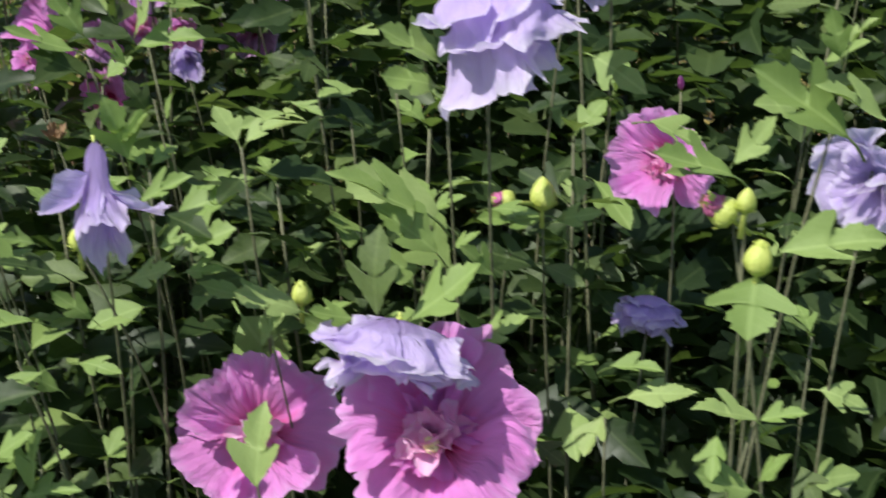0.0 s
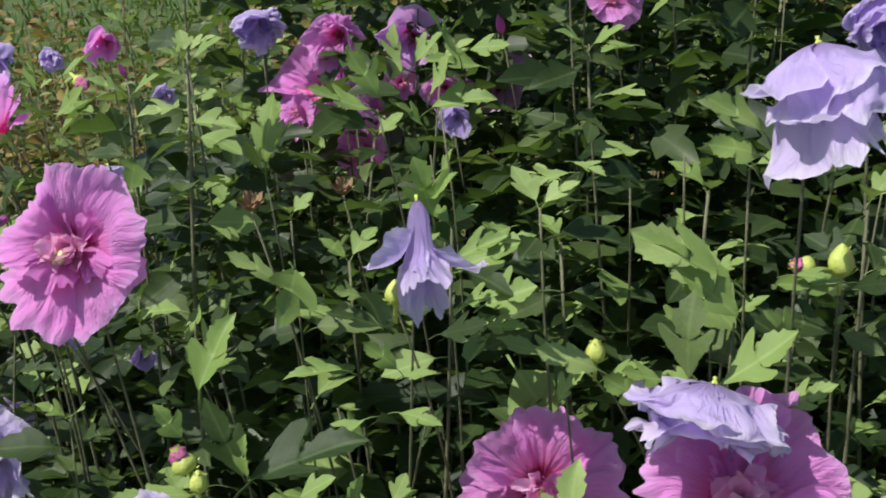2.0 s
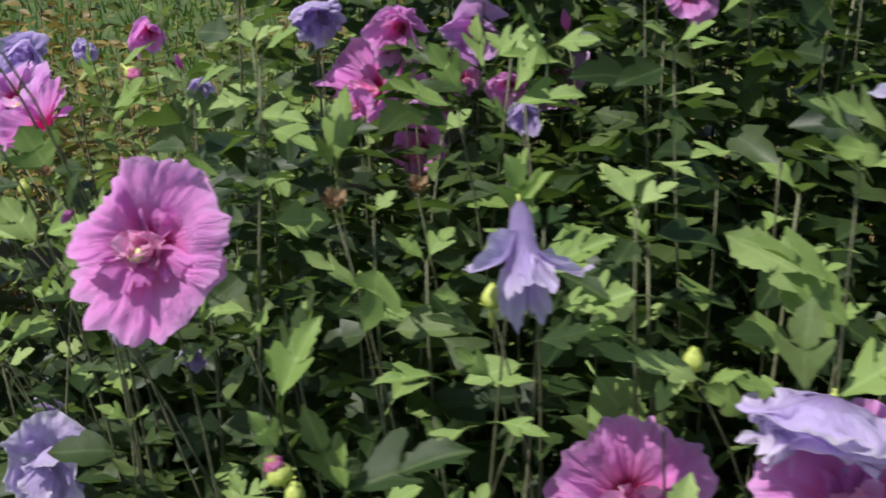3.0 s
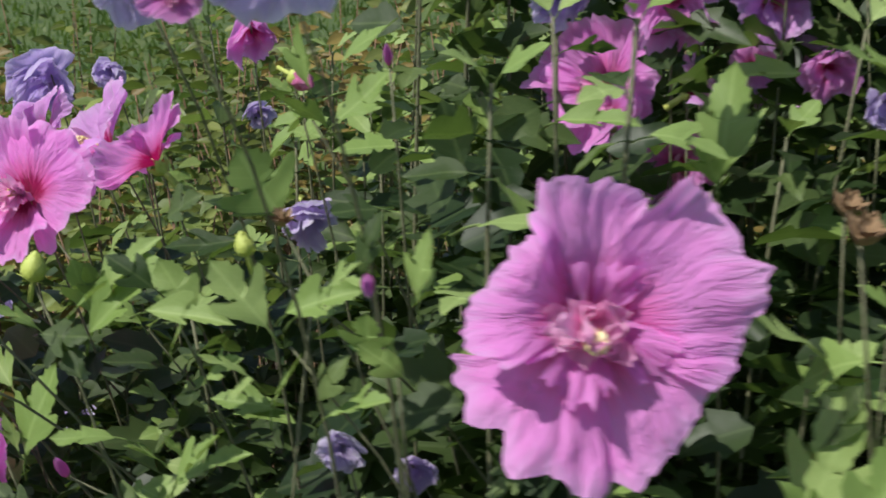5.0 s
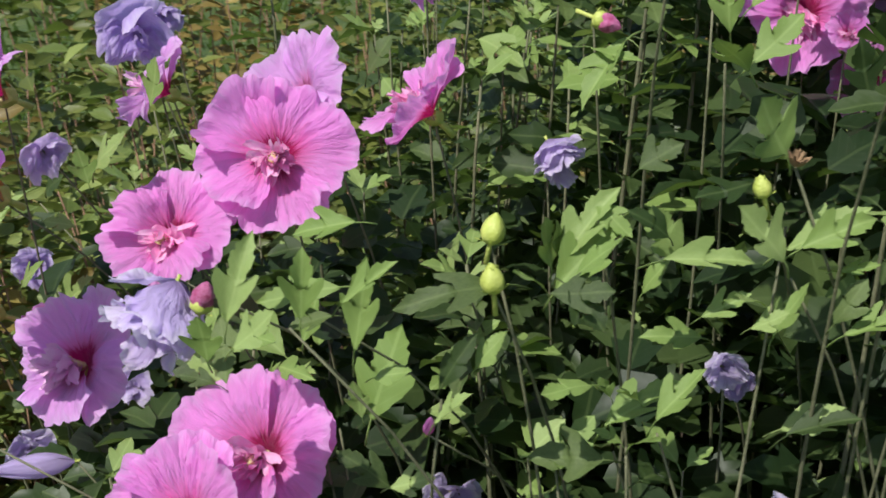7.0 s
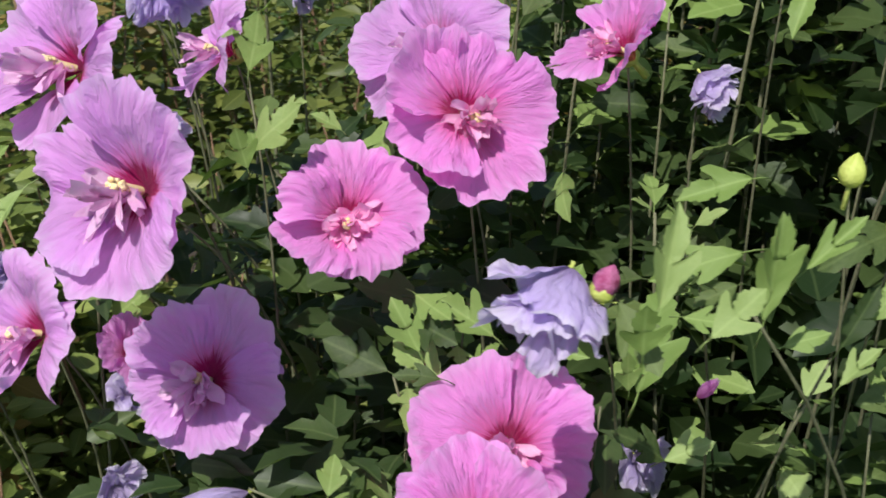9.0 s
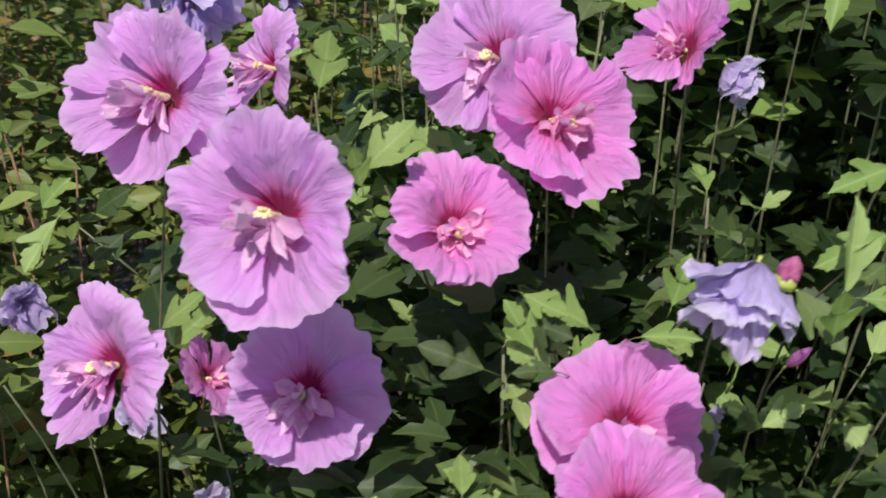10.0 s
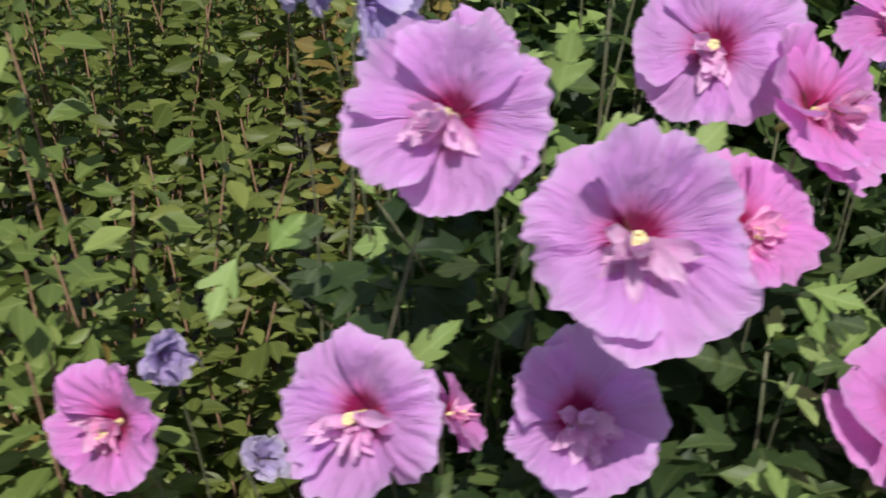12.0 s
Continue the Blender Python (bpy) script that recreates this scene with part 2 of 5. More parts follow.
def leaf_shape(rng, lobes, fine):
    """A hibiscus blade of length 1 along y, between plain ovate and three-lobed, coarsely toothed, folded along its midrib."""
    fold, droop, curl, twist = rng.uniform(0.05, 0.34), rng.uniform(-0.40, 0.05), rng.uniform(-0.18, 0.18), rng.uniform(-0.4, 0.4)
    wobble = rng.uniform(0, 6)
    sides = [lobes * rng.uniform(0.75, 1.1) for k in range(2)]
    verts, faces, uvs = [], [], []
    steps = 2 if fine else 1
    stations = (len(OVATE) - 1) * steps
    across = (-1.0, -0.5, 0.0, 0.5, 1.0) if fine else (-1.0, 0.0, 1.0)
    count = len(across)

    def edge(i, mixing):
        k = min(i // steps, len(OVATE) - 2)
        f = i / steps - k
        ends = []
        for n in (k, k + 1):
            ends.append([a + (b - a) * mixing for a, b in zip(OVATE[n], LOBED[n])])
        x, y, mid = [a + (b - a) * f for a, b in zip(*ends)]
        if fine and i % 2 and i < stations - 1 and i > 2:
            x, y = x + 0.036, y + 0.024
        return x, y, mid

    for i in range(stations + 1):
        for u in across:
            x, y, mid = edge(i, sides[u > 0])
            x, y = x * u, mid + (y - mid) * abs(u) ** 1.3
            z = abs(x) * fold * 1.5 + droop * y * y * 0.6 + curl * math.sin(y * 5) * 0.2 + twist * x * (y - 0.3)
            z += 0.022 * math.sin(9 * y + 7 * x + wobble) * (0.3 + abs(u))
            verts.append(Vector((x, y, z)))
            uvs.append((0.5 + x, y))
    for i in range(stations):
        for j in range(count - 1):
            a = i * count + j
            faces.append((a, a + 1, a + count + 1, a + count))
    # stalk
    stalk, ring = tube([Vector((0, 0.03, 0)), Vector((0, -0.12, -0.03)), Vector((0, -0.30, -0.12))], [0.014, 0.016, 0.02], 3)
    base = len(verts)
    verts += stalk
    uvs += [(0.5, 0.02)] * len(stalk)
    faces += [tuple(base + k for k in face) for face in ring]
    return verts, faces, uvs


rng = random.Random(7)
FINE_LEAVES = {}
for key, mat in (("shaded", LEAF), ("lit_young", LIT_YOUNG)):
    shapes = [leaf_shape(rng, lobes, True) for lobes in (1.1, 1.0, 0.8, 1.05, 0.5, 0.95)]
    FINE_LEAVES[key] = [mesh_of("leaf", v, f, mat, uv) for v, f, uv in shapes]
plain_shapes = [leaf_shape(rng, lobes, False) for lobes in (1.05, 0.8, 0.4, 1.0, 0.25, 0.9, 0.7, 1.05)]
# the last two shapes take the sunlit colour, as bright flecks
COARSE_LEAVES = [mesh_of("leaf", v, f, LEAF if k < 6 else LIT_YOUNG, uv) for k, (v, f, uv) in enumerate(plain_shapes)]
place_rng = random.Random(11)


def branch(top, label, lean=None, radius=0.0021):
    """A cane that rises from the bed inside the hedge and arches out to its top, as a thing of its own."""
    top = Vector(top)
    inward = Vector((0.10 - top.x, 1.45 - top.y, 0)).normalized()
    if lean is None:
        shift = inward * place_rng.uniform(0.05, 0.10) + Vector((place_rng.uniform(-0.03, 0.03), place_rng.uniform(-0.03, 0.03), 0))
        arch = 2.6
    else:
        shift, arch = Vector((lean[0], lean[1], 0)), (lean[2] if len(lean) > 2 else 1.3)
    foot = Vector((top.x + shift.x, top.y + shift.y, 0.01))
    thing = tagged(new("hibiscus_branch"), label, "shrub branch", "hibiscus branches of the hedge")
    thing.matrix_basis = Matrix.Translation(foot)
    thing_stems.append((thing, foot, top, shift, arch, radius))
    return thing


def cane_line(foot, top, shift, arch):
    steps = 16
    points = []
    for i in range(steps + 1):
        s = i / steps
        p = foot - shift * s ** (arch * 1.5)
        p.z = 0.01 + (top.z - 0.01) * s
        p += Vector((math.sin(9 * s + top.x * 40), math.cos(8 * s + top.y * 40), 0)) * 0.009 * (1 - s) ** 0.7
        p += Vector((math.sin(23 * s + top.y * 90), math.cos(27 * s + top.x * 90), 0)) * 0.0022 * (1 - s) ** 0.7
        points.append(p)
    return points


def grow_stem(thing, foot, top, shift, arch, radius):
    """The cane's stem, bent aside where it would pass before a flower."""
    best = None
    for attempt in range(48):
        points = cane_line(Vector((top.x + shift.x, top.y + shift.y, 0.01)), top, shift, arch)
        samples = points[7:] + [a.lerp(b, 0.5) for a, b in zip(points[7:], points[8:])]
        hits = sum(covers_flower(p, 0.012, top) for p in samples)
        if best is None or hits < best[0]:
            best = (hits, points)
        if hits == 0 or arch > 4:
            break
        inward = Vector((0.10 - top.x, 1.45 - top.y, 0)).normalized()
        shift = inward * place_rng.uniform(0.04, 0.17) + Vector((place_rng.uniform(-0.10, 0.10), place_rng.uniform(-0.10, 0.10), 0))
        arch = place_rng.uniform(1.8, 3.2)
    points = best[1]
    radii = [radius * (1.3 - 0.95 * i / 16) for i in range(17)]
    verts, faces = tube(points, radii, 6)
    part("stem", mesh_of("stem", [v - foot for v in verts], faces, STEM), thing, Matrix.Translation(foot))
    return points


def covers_flower(p, size, own=None, least=0.0):
    for centre, axis, R, kind in flower_zones:
        if R < least:
            continue
        v = p - centre
        if v.length_squared > 0.16 or (own is not None and (centre - own).length < R * 0.6):
            continue
        for way in (axis,) if kind == "turned" else ((axis,) if kind == "open" else ()) + VIEWERS:
            along = v.dot(way)
            if -0.02 < along < 0.22 and (v - way * along).length < R * 0.95 + size * 0.5:
                return True
    return False


VIEWERS = (Vector((-0.12, -0.90, 0.40)).normalized(), Vector((-0.55, -0.68, 0.45)).normalized())
thing_stems = []
flower_zones = []
UPWARD = (SUN_WAY * 0.7 + Vector((-0.15, -0.35, 0.55))).normalized()


waiting_leaves = []


def leaf(thing, base, tip, width=0.6, keep=False):
    """Notes a leaf of a branch; keep: it stays though it hangs before a flower."""
    waiting_leaves.append((thing, Vector(base), Vector(tip), width, keep))


def grow_leaf(thing, base, tip, width, keep):
    length = (tip - base).length
    if not keep and base.x < -0.6 and covers_flower(base.lerp(tip, 0.6), length * 0.2, None, 0.045):
        return
    tilt = Vector((place_rng.uniform(-0.35, 0.35), place_rng.uniform(-0.35, 0.35), place_rng.uniform(-0.1, 0.2)))
    m = frame_of(base, tip - base, UPWARD + tilt)
    kind = "lit_young" if place_rng.random() < 0.82 else "shaded"
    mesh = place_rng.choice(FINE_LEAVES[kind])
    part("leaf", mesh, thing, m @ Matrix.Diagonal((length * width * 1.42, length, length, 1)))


# ---------------- flowers ----------------
def petal_sheet(rng, radius, start, spread, angles, crumple, nu=12, nv=12, notch=0.22, taper=4, ragged=0.06, frill=0.038, lap=0.085, pucker=0.0, curls=(0.0, 0.0)):
    """One petal about the z axis, as verts, faces and uvs. angles: how far it leans from the axis, from claw to rim, in degrees."""
    verts, faces, uvs = [], [], []
    line = [(0.0, 0.0)]
    for i in range(1, nv + 1):
        v = (i - 0.5) / nv
        k = v * (len(angles) - 1)
        j = min(int(k), len(angles) - 2)
        lean = radians(angles[j] + (angles[j + 1] - angles[j]) * (k - j))
        line.append((line[-1][0] + math.sin(lean) / nv, line[-1][1] + math.cos(lean) / nv))
    p1, p2, p3 = rng.uniform(0, 6.3), rng.uniform(0, 6.3), rng.uniform(0, 6.3)
    k1, k2 = rng.uniform(4, 6.5), rng.uniform(15, 21)
    for i in range(nv + 1):
        v = i / nv
        rho, h = line[i]
        open_width = spread * (0.55 + 0.45 * min(1, v * 2.0) ** 0.8)
        for j in range(nu + 1):
            u = 2 * j / nu - 1
            reach = 1 - notch * abs(u) ** taper
            reach += v * (ragged * noise.noise(Vector((u * 1.7 + p1 * 9, p2, 0))) + 0.8 * ragged * noise.noise(Vector((u * 5.5 + p2 * 9, p1, 3))) + frill * noise.noise(Vector((u * 13 + p3 * 9, p1, 7))))
            turn = start + u * open_width
            r = radius * rho * reach
            z = radius * (h * reach + lap * u * v)
            z += radius * crumple * v * v * (0.55 * math.sin(k1 * u * 0.9 + p1) + 0.75 * noise.noise(Vector((k2 * 0.38 * u + p2 * 7, 2.2 * v, p1))) + 0.25 * math.sin(8 * v + p3 + 2 * u))
            if pucker:
                # short crepe folds that fan out towards the rim and come and go
                patch = max(0.0, 0.45 + 1.6 * noise.noise(Vector((u * 2.2 + p3 * 5, v * 2.6, p2))))
                bent = u + 0.10 * noise.noise(Vector((u * 3, v * 5, p1 * 3)))
                z += radius * pucker * v * patch * (noise.noise(Vector((bent * 11 + p1 * 7, v * 2.8, p3))) + 0.45 * noise.noise(Vector((bent * 21 + p2 * 7, v * 4.5, p1))))
                z += radius * v * v * (curls[0] * max(0.0, -u) ** 3 + curls[1] * max(0.0, u) ** 3)
            r += radius * crumple * 0.7 * v * noise.noise(Vector((k2 * 0.3 * u + p3 * 7, 3 * v, p2)))
            verts.append(Vector((r * math.cos(turn), r * math.sin(turn), z)))
            uvs.append((0.5 + 0.5 * u, v))
    w = nu + 1
    for i in range(nv):
        for j in range(nu):
            a = i * w + j
            faces.append((a, a + 1, a + w + 1, a + w))
    return verts, faces, uvs


def strip(rng, length, width, m):
    """A small crumpled petaloid, narrow at its foot and frilled at its tip."""
    verts, faces = [], []
    bend, twist, phase = rng.uniform(-0.5, 0.9), rng.uniform(-1.6, 1.6), rng.uniform(0, 6.3)
    for i in range(8):
        v = i / 7
        half = width * (0.30 + 0.85 * v ** 0.8) * (1 - max(0.0, v - 0.72) ** 2 * 7.0)
        for j in range(5):
            u = j / 2 - 1
            x = u * half
            y = length * (v - 0.07 * abs(u) ** 2 * v + 0.05 * v * math.sin(5 * u + phase))
            z = length * bend * v * v * 0.5 + width * (0.55 * u * u + 0.30 * v * math.sin(4.5 * u + 5 * v + phase)) + twist * x * v * 0.6
            verts.append(m @ Vector((x, y, z)))
    for i in range(7):
        for j in range(4):
            a = i * 5 + j
            faces.append((a, a + 1, a + 6, a + 5))
    return verts, faces


def joined(pieces):
    verts, faces = [], []
    for v, f in pieces:
        base = len(verts)
        verts += v
        faces += [tuple(base + k for k in face) for face in f]
    return verts, faces


def ball(centre, radius, rings=4, sides=6, stretch=1.0):
    verts, faces = [centre + Vector((0, 0, -radius * stretch))], []
    for i in range(1, rings):
        a = math.pi * i / rings
        for k in range(sides):
            t = 2 * math.pi * k / sides
            verts.append(centre + Vector((radius * math.sin(a) * math.cos(t), radius * math.sin(a) * math.sin(t), -radius * stretch * math.cos(a))))
    verts.append(centre + Vector((0, 0, radius * stretch)))
    for k in range(sides):
        k2 = (k + 1) % sides
        faces.append((0, 1 + k2, 1 + k))
        for i in range(rings - 2):
            a, b = 1 + i * sides, 1 + (i + 1) * sides
            faces.append((a + k, a + k2, b + k2, b + k))
        faces.append((1 + (rings - 2) * sides + k, 1 + (rings - 2) * sides + k2, len(verts) - 1))
    return verts, faces


def cup(rng, radius, height, sepals=5, flare=0.25):
    """A green calyx: a rounded cup that ends in pointed sepals."""
    verts, faces = [], []
    sides = sepals * 4
    for i in range(6):
        v = i / 5
        for k in range(sides):
            t = 2 * math.pi * k / sides
            point = abs(((k / 4) % 1) - 0.5) * 2
            top = height * (0.55 + 0.45 * (1 - point))
            r = radius * math.sin(min(1, 0.12 + v * 0.9) * math.pi * 0.55) * (1 + flare * v * v * (1 - point))
            verts.append(Vector((r * math.cos(t), r * math.sin(t), top * v)))
    for i in range(5):
        for k in range(sides):
            k2 = (k + 1) % sides
            faces.append((i * sides + k, i * sides + k2, (i + 1) * sides + k2, (i + 1) * sides + k))
    return verts, faces


DOWN = Vector((0, 0, -1))


def hang(p, down, R, weight):
    """Lets a limp petal's far parts sink towards the ground about the flower's base."""
    far = p.length
    if far < 1e-6:
        return p
    w = min(0.8, weight * (far / R) ** 1.3)
    way = (p / far) * (1 - w) + down * w
    return way.normalized() * far


def crumpled(p, R, shift, coarse, fine):
    far = min(1.0, p.length / R)
    return p + (noise.noise_vector(p * (1.4 / R) + shift) * coarse + noise.noise_vector(p * (3.4 / R) + shift) * fine) * R * far


def tuft(rng, R, style):
    """The petaloids of a double flower, which lie mostly below its stamens."""
    pieces = []
    count, wander, sizes, widths, leans = {
        "few": (19, 0.80, (0.32, 0.66), (0.055, 0.115), (0.40, 1.25)),
        "frilly": (34, 0.85, (0.24, 0.52), (0.045, 0.10), (0.45, 1.45)),
        "full": (20, 1.7, (0.26, 0.50), (0.08, 0.15), (0.35, 1.2)),
    }[style]
    for k in range(count):
        turn = rng.gauss(-math.pi / 2, wander)
        lean = rng.uniform(*leans)
        pm = Matrix.Translation((R * rng.uniform(-0.05, 0.05), -R * 0.03, R * rng.uniform(0.12, 0.36))) @ Matrix.Rotation(turn - math.pi / 2, 4, "Z") @ Matrix.Rotation(math.pi / 2 - lean, 4, "X")
        pieces.append(strip(rng, R * rng.uniform(*sizes), R * rng.uniform(*widths), pm))
    return pieces


def bloom(thing, origin, axis, across, tint, kind, clear=True, style=""):
    """A flower whose calyx sits at origin and which opens along axis."""
    seed = int(abs(origin[0]) * 7919 + abs(origin[1]) * 6151 + origin[2] * 3571)
    rng = random.Random(seed)
    R = across / 2
    origin, axis = Vector(origin), Vector(axis).normalized()
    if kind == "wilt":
        # spent flowers are turned towards the middle of the camera's path
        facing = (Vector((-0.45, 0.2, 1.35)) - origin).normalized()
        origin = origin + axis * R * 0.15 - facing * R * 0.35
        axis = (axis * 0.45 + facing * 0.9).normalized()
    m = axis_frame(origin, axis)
    down = m.to_3x3().inverted() @ DOWN
    if clear:
        flower_zones.append((origin + axis * R * 0.4, axis, R, clear if clear == "turned" else kind))
    low = [Vector((0, 0, -R * (0.20 if kind == "open" else 0.03)))]
    green = joined([cup(rng, R * 0.16 * (1.0 if kind == "open" else 0.1 if kind == "bell" else 0.28), R * 0.26 * (1.0 if kind == "open" else 0.22)), tube([Vector((0, 0, 0.002)), Vector((0, 0, -0.012 if kind == "open" else -0.002))], [0.0022, 0.0026] if kind == "open" else [0.0007, 0.0012], 6)])
    flower = part("flower", mesh_of("calyx", [v + low[0] for v in green[0]], green[1], CALYX), thing, m)
    first = rng.uniform(0, 1.25)
    near = across > 0.08
    if kind == "open":
        ruffle = Vector((rng.uniform(0, 50), rng.uniform(0, 50), rng.uniform(0, 50)))
        weights = (0.17, 0.07) if style == "full" else (0.09, 0.045)
        ring = [Vector((math.cos(a / 4) * R, math.sin(a / 4) * R, R * 0.3)) for a in range(25)]
        drift = sum((crumpled(p, R, ruffle, *weights) - p for p in ring), Vector()) / 25
        for k in range(5):
            rim, tip_over = rng.uniform(-34, 26), rng.uniform(-26, 5)
            lean = [50, 64 + tip_over, 71 + tip_over + rng.uniform(-7, 7), 77 + tip_over + rng.uniform(-9, 9), 84 + tip_over * 0.5 + rim * 0.6, 90 + rim * 1.6]
            curls = (rng.uniform(-0.20, 0.30), rng.uniform(-0.20, 0.30))
            loose = style == "full"
            v, f, uv = petal_sheet(rng, R * rng.uniform(1.02, 1.20), first + k * 2 * math.pi / 5 + rng.uniform(-0.12, 0.12), rng.uniform(0.76, 0.90) if loose else rng.uniform(0.80, 1.0), lean, rng.uniform(0.05, 0.08) if loose else rng.uniform(0.07, 0.12), 46 if near else 26, 20 if near else 12, rng.uniform(0.08, 0.22), 5, 0.12 if loose else 0.08, 0.034, lap=rng.uniform(0.08, 0.17), pucker=0.035 if loose else 0.055, curls=curls)
            v = [crumpled(p, R, ruffle, *weights) - drift * min(1.0, p.length / R) for p in v]
            part("petal", mesh_of("petal", v, f, PETAL[tint], uv), flower, m)
        # broad inner petals of a full double flower, bent up about the stamens
        for k in range(5 if style == "full" else 0):
            lean = [40, 50 + rng.uniform(-12, 12), 56 + rng.uniform(-12, 12), 62 + rng.uniform(-16, 16), 74 + rng.uniform(-25, 30)]
            v, f, uv = petal_sheet(rng, R * rng.uniform(0.48, 0.68), first + 0.6 + k * 1.257 + rng.uniform(-0.3, 0.3), rng.uniform(0.42, 0.62), lean, rng.uniform(0.16, 0.26), 18, 12, 0.18, 4, 0.16, 0.06, lap=rng.uniform(-0.2, 0.25))
            uv = [(a, 0.30 + 0.55 * b) for a, b in uv]
            part("petal", mesh_of("petal", [p + Vector((0, 0, R * 0.06)) for p in v], f, PETAL[tint], uv), flower, m)
        pieces = tuft(rng, R, style or ("frilly" if tint == "pink" else "few"))
        part("petaloid_tuft", mesh_of("petaloid_tuft", *joined(pieces), TUFT[tint]), flower, m)
        low_tip = 0.17 if tint == "pink" else 0.05
        tall = 0.56 if style == "full" else 0.50
        tip = Vector((0, -R * low_tip, R * tall))
        pieces = [tube([Vector((0, 0, R * 0.10)), Vector((0, -R * low_tip * 0.5, R * 0.34)), tip], [R * 0.045, R * 0.045, R * 0.035], 8)]
        for k in range(30):
            s = rng.uniform(0.70, 1.04)
            t = rng.uniform(0, 6.28)
            pieces.append(ball(Vector((R * 0.05 * math.cos(t), -R * low_tip * s + R * 0.05 * math.sin(t), R * (0.10 + (tall - 0.10) * s))), R * (0.038 if style == "full" else 0.030), 3, 5))
        part("stamen", mesh_of("stamen", *joined(pieces), STAMEN), flower, m)
    elif kind == "wilt":
        # limp, crumpled petals that have sunk about the calyx
        shift = Vector((rng.uniform(0, 50), rng.uniform(0, 50), rng.uniform(0, 50)))
        fine = (34, 18) if across > 0.05 else (20, 12)
        for size, petals, base, sink in ((1.36, 5, 54, 0.30), (1.12, 2, 30, 0.25)):
            for k in range(petals):
                slack = rng.uniform(-16, 16)
                lean = [base, base - 4 + slack * 0.5, base - 6 + slack, base - 2 + slack, base + 8 + slack * 1.4, base + rng.uniform(0, 40) + slack * 2]
                curls = (rng.uniform(-0.2, 0.3), rng.uniform(-0.2, 0.3))
                v, f, uv = petal_sheet(rng, R * size * rng.uniform(0.82, 1.1), first + size * 3 + k * 2 * math.pi / petals + rng.uniform(-0.3, 0.3), rng.uniform(0.95, 1.25), lean, rng.uniform(0.06, 0.11), *fine, 0.14, 4, 0.10, 0.03, lap=0.12, pucker=0.07, curls=curls)
                v = [hang(crumpled(p, R, shift, 0.30, 0.09), down, R * 1.5, sink) for p in v]
                part("petal", mesh_of("petal", v, f, PETAL[tint], uv), flower, m)
    elif kind in ("tier", "heap"):
        # folded petals in three tiers of wavy hems, each hanging out below the one above; a heap has sunk flat
        shift = Vector((rng.uniform(0, 50), rng.uniform(0, 50), rng.uniform(0, 50)))
        flat = 1.0 if kind == "tier" else 0.62
        fine = (36, 18) if across > 0.05 else (22, 12)
        for size, base, hem in ((1.15, 60, 6), (1.40, 44, 14), (1.66, 28, 16)):
            for k in range(3):
                slack = rng.uniform(-9, 9)
                lean = [base + 8, base + 4 + slack * 0.5, base - 2 + slack, base - 9 + slack, base - 3 + slack, base + hem + slack * 2]
                v, f, uv = petal_sheet(rng, R * size * rng.uniform(0.85, 1.1), first + size * 3 + k * 2.094 + rng.uniform(-0.3, 0.3), rng.uniform(1.1, 1.35), lean, rng.uniform(0.06, 0.10), *fine, 0.12, 5, 0.09, 0.03, pucker=0.10, curls=(rng.uniform(-0.1, 0.2), rng.uniform(-0.1, 0.2)))
                v = [crumpled(p, R, shift, *((0.27, 0.13) if kind == "tier" else (0.36, 0.22))) for p in v]
                v = [Vector((p.x, p.y, p.z * flat)) for p in v]
                part("petal", mesh_of("petal", v, f, PETAL[tint], uv), flower, m)
    elif kind == "bell":
        # a nodding trumpet on a narrow neck: two petals flare sideways, the others hang
        for turn, wide, lean, long in (
            (178, 1.0, [40, 10, 12, 42, 88, 104], 1.85),
            (4, 1.0, [40, 10, 10, 38, 80, 92], 2.05),
            (64, 1.1, [40, 8, 8, 14, 24, 44], 1.8),
            (122, 1.1, [40, 8, 8, 12, 18, 34], 1.8),
            (248, 1.1, [40, 8, 8, 13, 22, 48], 2.2),
            (306, 1.1, [40, 8, 8, 11, 14, 28], 2.15),
        ):
            v, f, uv = petal_sheet(rng, R * long, radians(turn), wide * 0.85, lean, 0.07, 24, 20, 0.30, 2.5, pucker=0.05)
            v = [p + noise.noise_vector(p * (1.7 / R)) * R * 0.15 for p in v]
            uv = [(a, 0.40 + 0.58 * r) for a, r in uv]
            part("petal", mesh_of("petal", v, f, PETAL[tint], uv), flower, m)
    else:
        for k in range(4):
            lean = [35, 22, 5, -8, -18, -24]
            v, f, uv = petal_sheet(rng, R * 2.0 * rng.uniform(0.9, 1.05), first + k * 2 * math.pi / 4, 0.95, lean, 0.02, 8, 8)
            uv = [(a, 0.3 + 0.7 * b) for a, b in uv]
            part("petal", mesh_of("petal", v, f, PETAL[tint], uv), flower, m)
    return flower


